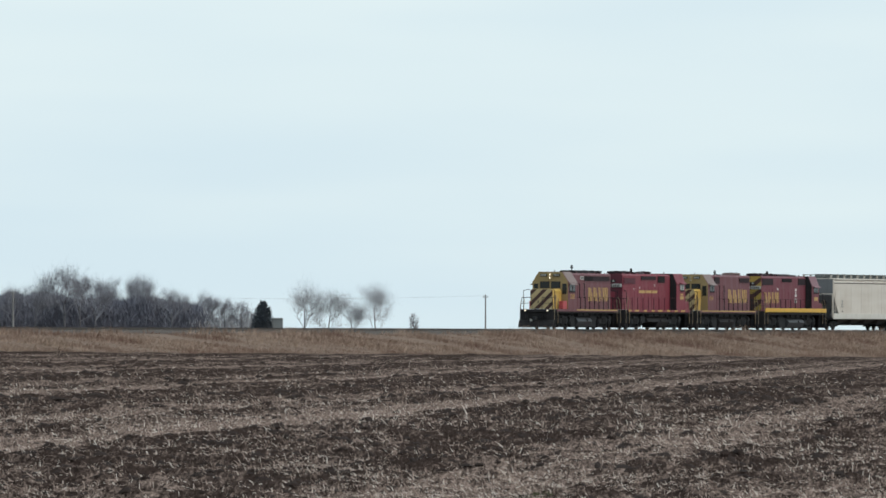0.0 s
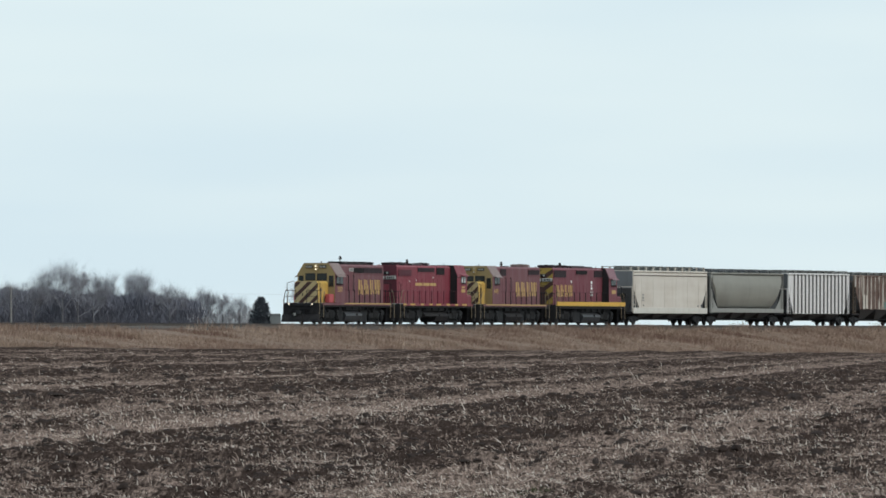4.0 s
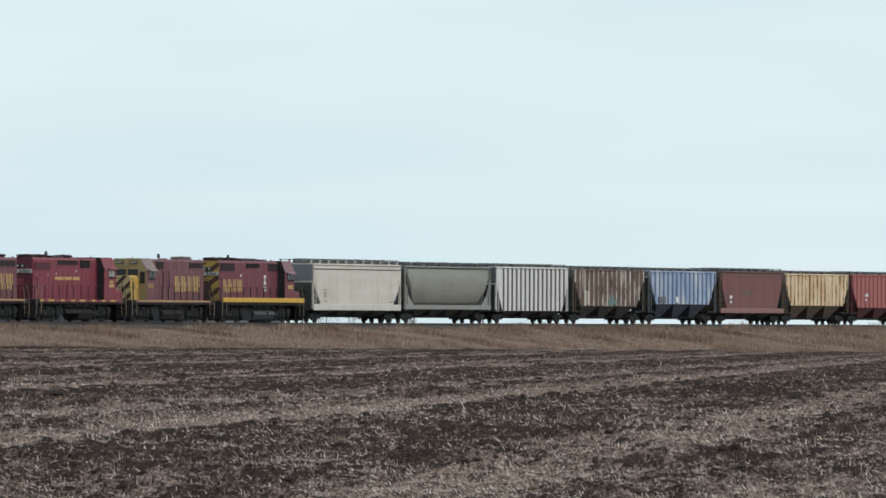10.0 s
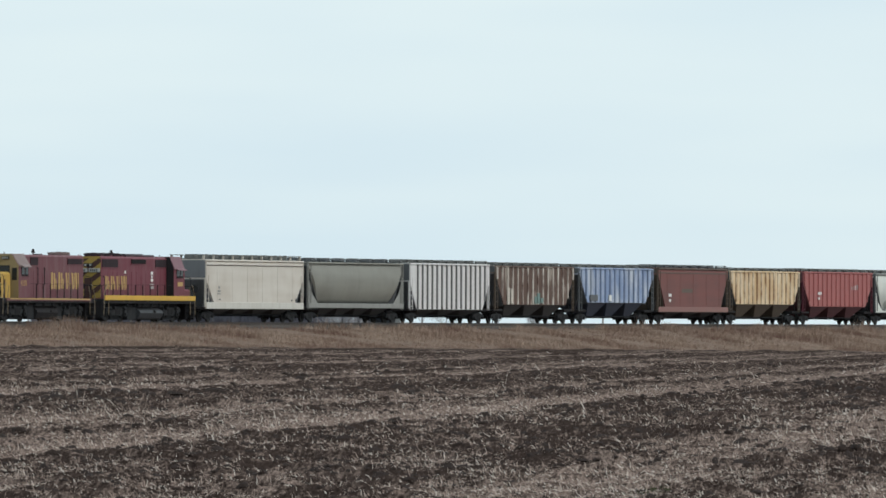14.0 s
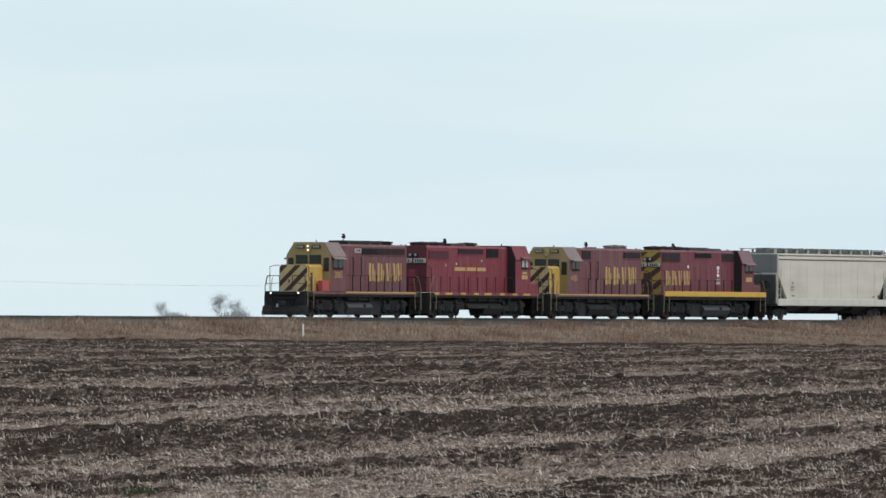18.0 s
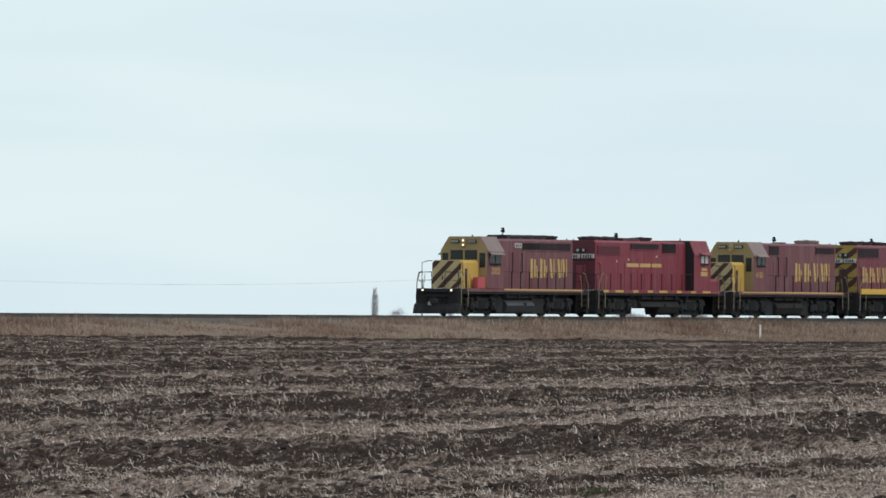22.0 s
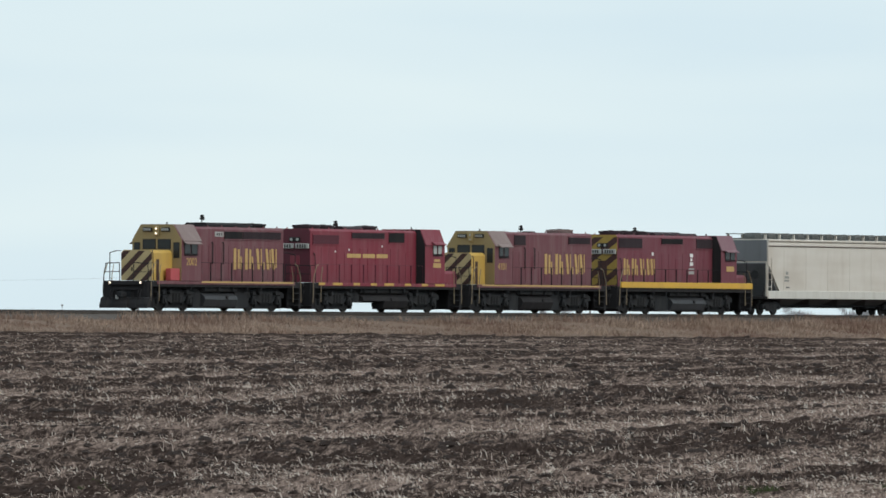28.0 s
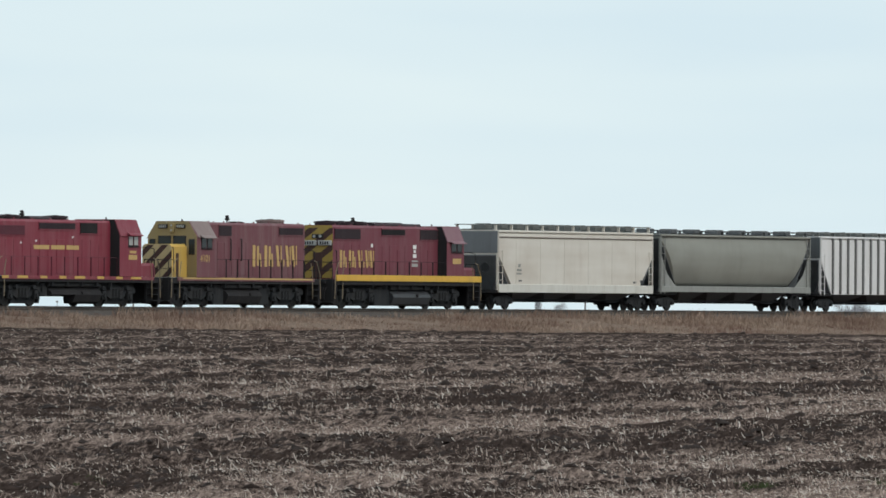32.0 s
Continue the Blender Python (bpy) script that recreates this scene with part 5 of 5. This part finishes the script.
    for s in (-1, 1):
        part("air_tank", Shape().cyl((s * 1.15, 1.16), 0.15, a - 0.1, b + 0.2, 0, 10), "truck", v)
    for x0, x1 in ((-3.1, a - 0.05), (b + 0.05, 3.1)):
        if x1 - x0 > 0.25:
            part("equipment_box", Shape().box(x0, x1, -1.12, 1.12, under if cut >= b else 0.52, 1.26, 0.04), "truck", v)
    running_gear(v, (-4.95, 4.95), loco_truck_mesh(), 0.51, 1.37)
    return v


def hopper(cfg):
    """A covered hopper car. round: a bulging shell; ribs: outside posts; sill: a deep side sill."""
    v = new("covered_hopper")
    L, zb, zt = cfg["L"], cfg["zb"], cfg["zt"]
    h = L / 2
    inset, zmid = cfg.get("inset", 1.5), zb + (zt - zb) * cfg.get("cut", 0.62)
    zs = zb + (cfg["sill"] - 0.03 if cfg.get("sill") else 0.05)
    def foot(x):
        """The shell's lower edge: it climbs along the slope sheets to the ends."""
        d = h - abs(x)
        u = min(1.0, d / inset)
        return zs + (zmid - zs) * (1 - u) if not cfg.get("round") else zs + (zmid - zs) * (1 - u ** 1.15)
    def half(z):
        if not cfg.get("round"):
            return 1.50 if z < zt - 0.25 else 1.50 - 0.18 * (z - zt + 0.25) / 0.25
        t = (z - zb) / (zt - zb)
        return 1.56 * math.sqrt(max(0.0, 1 - ((t - 0.62) / 0.70) ** 2))
    xs = [-h, -h + 0.02] + [-h + inset * (k / 9) ** 1.6 for k in range(1, 10)] + [h - inset * (k / 9) ** 1.6 for k in range(9, 0, -1)] + [h - 0.02, h]
    levels, sh, rows = 12, Shape(), []
    for x in xs:
        z0 = foot(x)
        ring = [(half(z0 + (zt - z0) * k / levels), z0 + (zt - z0) * k / levels) for k in range(levels + 1)]
        rows.append([(x, y, z) for y, z in ring] + [(x, -y, z) for y, z in reversed(ring)])
    k = len(rows[0])
    vs = [p for r in rows for p in r]
    fs = [(i * k + j, i * k + (j + 1) % k, (i + 1) * k + (j + 1) % k, (i + 1) * k + j) for i in range(len(rows) - 1) for j in range(k)]
    fs += [tuple(range(k)), tuple(range((len(rows) - 1) * k, len(rows) * k))]
    shell = part("shell", Shape().add(vs, fs), cfg["mat"], v)
    if cfg.get("round"):
        for poly in shell.data.polygons:
            poly.use_smooth = len(poly.vertices) == 4
    # the end and slope sheets carry the car ends' shade in their colour
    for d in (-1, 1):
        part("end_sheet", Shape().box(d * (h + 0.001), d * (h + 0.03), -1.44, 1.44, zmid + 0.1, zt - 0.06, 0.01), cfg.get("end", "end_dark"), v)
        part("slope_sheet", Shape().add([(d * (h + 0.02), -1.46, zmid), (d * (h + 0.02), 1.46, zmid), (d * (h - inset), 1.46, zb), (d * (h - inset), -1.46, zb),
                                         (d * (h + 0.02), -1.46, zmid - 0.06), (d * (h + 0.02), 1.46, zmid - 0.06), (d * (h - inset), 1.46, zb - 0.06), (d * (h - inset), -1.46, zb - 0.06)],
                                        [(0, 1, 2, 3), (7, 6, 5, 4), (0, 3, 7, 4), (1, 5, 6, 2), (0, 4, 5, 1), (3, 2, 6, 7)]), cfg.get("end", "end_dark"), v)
        part("end_platform", Shape().box(d * (h - inset), d * (h + 0.12), -1.4, 1.4, 0.92, 1.1, 0.02), cfg.get("frame", "black"), v)
        coupler(v, d * (h + 0.1), d)
        part("brake_wheel", Shape().cyl((0.7, 2.4), 0.28, d * (h + 0.1), d * (h + 0.14), 0, 14).cyl((0.7, 2.4), 0.05, d * (h + 0.03), d * (h + 0.16), 0, 6), "truck", v) if d > 0 else None
        for s in (-1, 1):
            lad = part("ladder", Shape().rod((d * (h - 0.02), s * 1.5, 1.0), (d * (h - 0.02), s * 1.5, zt), 0.04, n=4).rod((d * (h - 0.5), s * 1.52, 1.0), (d * (h - 0.5), s * 1.52, zmid + 0.3), 0.03, n=4), cfg.get("trim", cfg["mat"]), v)
            for j in range(7):
                z = 1.25 + j * 0.42
                part("rung", Shape().rod((d * (h - 0.02), s * 1.53, z), (d * (h - 0.5), s * 1.53, z), 0.018, n=4), cfg.get("trim", cfg["mat"]), lad)
            if cfg.get("round"):
                part("corner_gusset", Shape().prism([(d * (h - 0.05), zs - 0.02), (d * (h - 2.1), zs - 0.02), (d * (h - 0.9), zs + 0.75), (d * (h - 0.05), zs + 2.0)], s * 1.44, s * 1.47, 1), cfg.get("sill_mat", cfg["mat"]), v)
            part("end_post", Shape().box(d * (h - 0.04), d * (h + 0.05), s * 1.38, s * 1.47, 1.1, zmid + 0.1), cfg.get("trim", cfg["mat"]), v)
            part("end_strut", Shape().rod((d * (h - 0.06), s * 1.1, 1.1), (d * (h - inset * 0.55), s * 1.1, zb + (zmid - zb) * 0.55), 0.05, n=4), cfg.get("frame", "black"), v)
    for s in (-1, 1):
        if cfg.get("sill"):
            part("side_sill", Shape().box(-h + 0.02, h - 0.02, s * 1.46, s * 1.56, zb - 0.02, zb + cfg["sill"], 0.015), cfg.get("sill_mat", cfg["mat"]), v)
        part("eave", Shape().box(-h, h, s * 1.36, s * 1.55, zt - 0.13, zt - 0.02, 0.02), cfg.get("eave", cfg["mat"]), v)
        for j in range(cfg.get("seams", 0)):
            x = -h + 2.2 + (L - 4.4) * j / (cfg["seams"] - 1)
            part("weld_seam", Shape().box(x - 0.03, x + 0.03, s * 1.497, s * 1.512, zs + 0.03, zt - 0.5), cfg["mat"], v)
        if cfg.get("belt"):
            part("belt_rail", Shape().box(-h + 0.1, h - 0.1, s * 1.5, s * 1.53, zt - 0.46, zt - 0.38, 0.01), "belt", v)
        for j in range(cfg.get("ribs", 0)):
            x0, x1 = cfg.get("rib_span", (-h + 0.35, h - 0.35))
            x = x0 + (x1 - x0) * j / (cfg["ribs"] - 1)
            z0 = foot(x) + 0.02
            rw = cfg.get("rib_half", 0.06)
            part("rib", Shape().box(x - rw, x + rw, s * 1.49, s * 1.59, z0, zt - 0.12, 0.012), cfg["rib_mat"], v)
        for x0, x1, z0, z1, m in cfg.get("marks", ()):
            # small stencil bars
            yy = half((z0 + z1) / 2) if cfg.get("round") else (1.60 if cfg.get("ribs") else 1.5)
            part("stencil_bar", Shape().box(x0, x1, s * (yy - 0.03), s * (yy + 0.008), z0, z1), m, v)
        for x0, x1, z0, z1 in cfg.get("smudges", ()):
            # a soot-stained stretch of the shell, with a ragged outline
            sm = Shape()
            nx, nz = 14, 6
            grid = []
            for i in range(nx + 1):
                for j in range(nz + 1):
                    a, b = 2 * i / nx - 1, 2 * j / nz - 1
                    x = (x0 + x1) / 2 + (x1 - x0) / 2 * a * math.sqrt(1 - b * b / 2)
                    z = (z0 + z1) / 2 + (z1 - z0) / 2 * b * math.sqrt(1 - a * a / 2) * (1 + 0.16 * math.sin(5 * a + x0) + 0.1 * math.sin(11 * a))
                    grid.append((x, s * (half(z) + 0.012), z))
            sm.add(grid, [(i * (nz + 1) + j, (i + 1) * (nz + 1) + j, (i + 1) * (nz + 1) + j + 1, i * (nz + 1) + j + 1) for i in range(nx) for j in range(nz)])
            part("soot_stain", sm, "smudge", v)
    # roof: hatches and running boards on stands
    roof = part("roof", Shape().prism([(-1.42, zt - 0.04), (1.42, zt - 0.04), (0.8, zt + 0.07), (-0.8, zt + 0.07)], -h + 0.02, h - 0.02, 0), cfg.get("top", "moss"), v)
    nh = cfg.get("hatches", 8)
    bz = zt + cfg.get("board", 0.2)
    for j in range(nh):
        x = -h + 0.9 + (L - 1.8) * j / (nh - 1)
        part("hatch", Shape().box(x - 0.42, x + 0.42, -0.4, 0.4, zt + 0.05, bz + (0.13 if cfg.get("round") else 0.03 + 0.05 * (j % 3 == 1)), 0.04), cfg.get("top", "moss"), roof)
        part("hatch_latch", Shape().rod((x, -0.5, bz + 0.05), (x, 0.5, bz + 0.06), 0.025, n=4), "truck", roof)
    for j in range(nh + 1):
        x = -h + 0.12 + (L - 0.24) * j / nh
        for s in (-1, 1):
            part("board_stand", Shape().box(x - 0.05, x + 0.05, s * 1.18, s * 1.32, zt - 0.03, bz), cfg.get("stand", cfg.get("top", "moss")), roof)
    for s in (-1, 1):
        part("running_board", Shape().box(-h - 0.05, h + 0.05, s * 0.72, s * 1.34, bz, bz + 0.045), cfg.get("top", "moss"), v)
    # centre sill and discharge hoppers
    part("centre_sill", Shape().box(-h, h, -0.25, 0.25, 0.86, 1.12), "black", v)
    part("gate_rod", Shape().rod((-h + inset + 0.6, 0.85, 0.56), (h - inset - 0.6, 0.85, 0.56), 0.035, n=5), "truck", v)
    nb = cfg.get("bays", 3)
    for j in range(nb):
        span = (L - 2 * inset - 0.6) / nb
        x = -(L / 2 - inset - 0.3) + span * (j + 0.5)
        a, b = span * 0.49, min(0.62, span * 0.26)
        top, bot = zb + 0.06, 0.52
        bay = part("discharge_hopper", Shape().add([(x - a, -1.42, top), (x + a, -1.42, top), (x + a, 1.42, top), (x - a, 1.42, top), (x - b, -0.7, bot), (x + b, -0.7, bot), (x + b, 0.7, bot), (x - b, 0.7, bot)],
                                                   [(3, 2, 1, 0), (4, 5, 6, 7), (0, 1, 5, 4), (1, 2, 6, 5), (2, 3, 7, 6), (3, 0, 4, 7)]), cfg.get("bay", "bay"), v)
        part("outlet_gate", Shape().box(x - b - 0.08, x + b + 0.08, -0.8, 0.8, bot - 0.1, bot, 0.015), "truck", bay)
    running_gear(v, (-(h - 1.35), h - 1.35), car_truck_mesh(), 0.42, 0.89)
    return v


LOCO1 = dict(f=1, line_to=2.8, irons=(0.8, -0.42), panels=((0.46, 4.05, 4.32),), body="maroon", spans=(-7.25, 3.0, 5.12, 7.32), nose_half=0.96, cab_window=(3.4, 4.85, 3.05, 3.66), hood_top=4.58, nose_top=3.27, sill="maroon", sill_line="thin", roof="roof",
             cab_front="ochre", cab_rear=None, nose="yellow", nose_bands=True, lit=True, plow=True, end_bands=False, end_mat=None, top="black", rails="rail_tan", walk_rails="black", box="salmon", tank=(-1.4, 2.2), tank_mat="tank",
             grilles=((-2.6, -0.6, 3.94, 4.34, "black"), (-6.9, -2.68, 3.94, 4.34, "grille")), fans=((-5.3, 0.82), (-3.4, 0.70)), humps=((-4.2, 0.9, 0.72, 0.24),), horn=(0.75, 0.46))
# its pale lens panes paint the sky seen through the cab windows
LOCO2 = dict(f=-1, pane="lens", body="red", cab_end=9.15, nose_half=1.25, roof_half=1.22, spans=(-7.75, 4.6, 6.92, 8.9), cab_window=(5.5, 6.55, 3.25, 3.86), hood_top=4.60, nose_top=2.36, sill="red", sill_line="dash", roof="red", cab_front=None,
             cab_rear="black", nose="red", nose_bands=False, lit=False, plow=False, end_bands=False, end_mat="reddark", top="grille", rails="rail_tan", walk_rails="reddark", box=None, tank=(-3.0, 2.3), tank_cut=-0.2, tank_mat="black",
             grilles=((-7.5, -4.5, 3.76, 4.26, "reddark"), (-3.0, 0.8, 4.10, 4.42, "grille"), (1.35, 3.15, 3.90, 4.45, "black")), fans=((-6.5, 0.80), (-4.6, 0.66), (0.3, 0.70)), humps=((-3.3, -1.0, 0.6, 0.18),), horn=(-3.7, 0.27))
LOCO3 = dict(LOCO1, line_to=7.1, irons=(1.0, -0.2), panels=(), spans=(-7.45, 3.6, 5.68, 7.35), nose_half=0.92, cab_window=(4.0, 5.2, 3.2, 3.80), hood_top=4.64, nose_top=3.42, lit=False, plow=False, top="roof", box=None, tank=(-1.9, 1.9), tank_mat="black",
             grilles=((-7.2, -4.5, 4.02, 4.40, "grille"), (0.85, 2.25, 3.90, 4.46, "grille")), fans=((-5.2, 0.8),), humps=((-5.9, -4.6, 0.4, 0.22),), horn=(0.2, 0.2))
LOCO4 = dict(LOCO2, body="maroon2", cab_end=9.0, spans=(-7.65, 4.7, 6.75, 8.6), cab_window=(5.2, 6.5, 3.22, 3.74), hood_top=4.63, sill="black", sill_line="thick", roof="roof_maroon", nose="maroon2", end_bands=True, end_mat=None, top="grille",
             rails="rail_tan", walk_rails="black", tank=(-3.1, 1.3), tank_mat="tank", tank_cut=1.3, pane="glass",
             grilles=((-7.5, -4.5, 3.85, 4.42, "grille"), (-2.0, 0.75, 4.12, 4.44, "black"), (2.55, 4.6, 3.90, 4.45, "grille")), fans=((-6.6, 0.76), (-5.0, 0.7), (-3.4, 0.7)),
             humps=((-2.4, 1.0, 0.74, 0.2), (1.2, 3.4, 0.6, 0.15)), horn=(-4.2, 0.24))

TRAIN = []                          # (vehicle, metres behind the first emblem)
LOCO_GROUP, CAR_GROUP = "locomotives of the train", "hopper cars of the train"
v = locomotive(LOCO1)
emblem_bars(v, -4.05, 2.27, 1.16, 5.1, 0.972, "gold")
lettered(v, "2002", 4.02, 2.46, 0.58, 1.54, "gold")
TRAIN.append((tagged(v, "faded maroon diesel locomotive with a yellow striped nose, lamps lit", "locomotive", LOCO_GROUP), -4.05))
v = locomotive(LOCO2)
for s in (-1, 1):
    for x0, x1 in ((1.92, 3.55), (0.28, 1.72), (-1.20, 0.10)):
        part("painted_bar", Shape().box(x0, x1, s * 0.95, s * 0.975, 3.02, 3.24), "gold", v)
    for x0, z0 in ((4.9, 3.36), (3.3, 3.46), (-0.55, 3.68)):
        part("reflector", Shape().cyl((x0, z0), 0.06, s * 0.95, s * 0.985, 1, 8), "white", v)
    part("painted_bar", Shape().box(-6.35, -5.65, s * 1.54, s * 1.555, 2.86, 3.0), "gold", v)
    part("painted_bar", Shape().box(-6.45, -5.55, s * 1.54, s * 1.555, 2.52, 2.78), "gold", v)
TRAIN.append((tagged(v, "crimson diesel locomotive running long hood first, black cab back", "locomotive", LOCO_GROUP), 14.0))
v = locomotive(LOCO3)
emblem_bars(v, -4.05, 2.25, 1.18, 5.3, 0.972, "gold")
lettered(v, "4101", 4.75, 2.46, 0.56, 1.54, "gold")
TRAIN.append((tagged(v, "faded maroon diesel locomotive with yellow nose and cab front, unlit", "locomotive", LOCO_GROUP), 32.65))
v = locomotive(LOCO4)
emblem_bars(v, 4.87, 2.26, 0.98, 4.2, 0.972, "gold")
for s in (-1, 1):
    for x0, x1, z0, z1, m in ((-2.1, -1.7, 3.36, 3.58, "white"), (-2.02, -1.78, 3.14, 3.3, "white"), (-2.1, -1.7, 2.86, 3.08, "white"), (-2.25, -1.55, 2.62, 2.72, "dim_white"), (-2.25, -1.55, 2.36, 2.54, "dim_white"), (3.05, 3.25, 3.42, 3.62, "white")):
        part("painted_bar", Shape().box(x0, x1, s * 0.95, s * 0.98, z0, z1), m, v)
    part("painted_bar", Shape().box(-6.4, -5.4, s * 1.54, s * 1.555, 2.55, 2.85), "gold", v)
TRAIN.append((tagged(v, "deep maroon diesel locomotive, yellow sill and banded long hood end", "locomotive", LOCO_GROUP), 51.0))

CARS = (
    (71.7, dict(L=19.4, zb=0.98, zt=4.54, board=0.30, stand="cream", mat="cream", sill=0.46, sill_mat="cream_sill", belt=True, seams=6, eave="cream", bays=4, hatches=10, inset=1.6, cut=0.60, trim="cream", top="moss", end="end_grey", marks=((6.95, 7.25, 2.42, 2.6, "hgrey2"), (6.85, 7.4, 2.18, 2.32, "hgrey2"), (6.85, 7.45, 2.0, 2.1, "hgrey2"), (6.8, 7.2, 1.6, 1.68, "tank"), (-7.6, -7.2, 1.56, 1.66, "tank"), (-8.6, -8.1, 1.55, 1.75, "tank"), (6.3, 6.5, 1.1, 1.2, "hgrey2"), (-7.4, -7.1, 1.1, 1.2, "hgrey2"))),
     "pale cream smooth-sided covered hopper car with a rusty belt line"),
    (92.4, dict(L=19.9, zb=1.1, zt=4.50, board=0.2, stand="end_dark", mat="hgrey", round=True, sill=0.34, sill_mat="hgrey2", bays=4, hatches=7, inset=2.3, cut=0.93, trim="hgrey2", end="end_dark", eave="hgrey", top="end_dark"),
     "olive-grey covered hopper car with rounded bulging sides"),
    (112.5, dict(L=17.4, zb=0.98, zt=4.56, mat="chalk", ribs=15, rib_span=(7.1, -7.65), rib_half=0.095, rib_mat="rib_dark", bays=3, inset=1.5, cut=0.6, trim="chalk", top="moss"),
     "chalk-white ribbed covered hopper car with dark posts"),
    (131.6, dict(L=18.0, zb=1.40, zt=4.48, mat="peel", ribs=16, rib_mat="peel_rib", rib_half=0.1, bays=3, inset=1.9, cut=0.8, trim="belt", top="moss", marks=((-0.9, -0.3, 1.55, 2.35, "teal"), (-0.2, 0.3, 1.55, 2.1, "teal"), (-1.7, -1.1, 1.6, 2.0, "teal"), (5.2, 5.7, 1.55, 2.7, "cream"), (6.0, 6.5, 1.5, 2.75, "cream"))),
     "brown ribbed covered hopper car with white peeling patches"),
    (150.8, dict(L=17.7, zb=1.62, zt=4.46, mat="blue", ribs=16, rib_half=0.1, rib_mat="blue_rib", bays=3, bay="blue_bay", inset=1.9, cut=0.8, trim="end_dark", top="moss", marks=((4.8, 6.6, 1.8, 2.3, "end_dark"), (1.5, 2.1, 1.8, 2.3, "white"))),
     "faded light blue ribbed covered hopper car"),
    (169.5, dict(L=17.4, zb=0.98, zt=4.55, mat="rust", sill=0.4, sill_mat="rust_sill", belt=True, seams=5, bays=3, inset=1.8, cut=0.85, trim="belt", eave="belt", top="end_dark", end="belt", marks=((5.4, 6.1, 2.2, 2.45, "white"), (5.5, 6.0, 1.8, 2.0, "white"), (0.2, 2.9, 2.55, 2.85, "belt"))),
     "rusty red smooth-sided covered hopper car with a dark patch"),
    (187.8, dict(L=18.0, zb=1.60, zt=4.42, mat="tan", ribs=17, rib_mat="tan_rib", rib_half=0.1, bays=3, inset=1.6, cut=0.68, trim="belt", top="moss", bay="belt"),
     "tan-yellow ribbed covered hopper car with rust streaks"),
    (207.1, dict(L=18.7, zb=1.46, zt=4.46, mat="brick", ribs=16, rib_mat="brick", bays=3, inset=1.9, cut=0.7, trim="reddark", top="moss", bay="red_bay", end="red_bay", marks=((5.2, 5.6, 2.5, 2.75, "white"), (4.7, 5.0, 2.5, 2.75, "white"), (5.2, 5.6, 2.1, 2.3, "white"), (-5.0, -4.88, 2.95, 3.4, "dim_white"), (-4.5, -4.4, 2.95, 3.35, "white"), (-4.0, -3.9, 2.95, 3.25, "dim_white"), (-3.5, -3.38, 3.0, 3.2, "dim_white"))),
     "oxide red ribbed covered hopper car with white stencils"),
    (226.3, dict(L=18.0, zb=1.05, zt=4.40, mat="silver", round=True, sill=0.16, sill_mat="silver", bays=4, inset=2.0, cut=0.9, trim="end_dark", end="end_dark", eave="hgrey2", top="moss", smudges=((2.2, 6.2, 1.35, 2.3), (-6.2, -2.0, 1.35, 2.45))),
     "dirty white rounded covered hopper car with dark smudges"),
    (245.6, dict(L=18.0, zb=1.2, zt=4.40, mat="wine", ribs=14, rib_mat="wine", bays=3, inset=1.7, cut=0.68, trim="wine", top="moss", bay="red_bay"),
     "wine red ribbed covered hopper car"),
)
for behind, cfg, label in CARS:
    TRAIN.append((tagged(hopper(cfg), label, "hopper car", CAR_GROUP), behind))


def gone(t):
    """Metres that the train has run: it brakes gently from 13.9 m/s."""
    return 13.876 * t - 0.0899 * t * t


def motions():
    turn = -90 - math.degrees(HEAD)
    for v, behind in TRAIN:
        walk(v, [(t, pose(*on_track(gone(t) - behind, 0, RAIL_Z), 0, 0, turn)) for t in range(0, 33)])
    times = [k / FPS for k in range(0, 32 * FPS + 1)]
    for w, dx, r in AXLES:
        walk(w, [(t, pose(dx, 0, r, 0, math.degrees(gone(t) / r), 0)) for t in times])


motions()
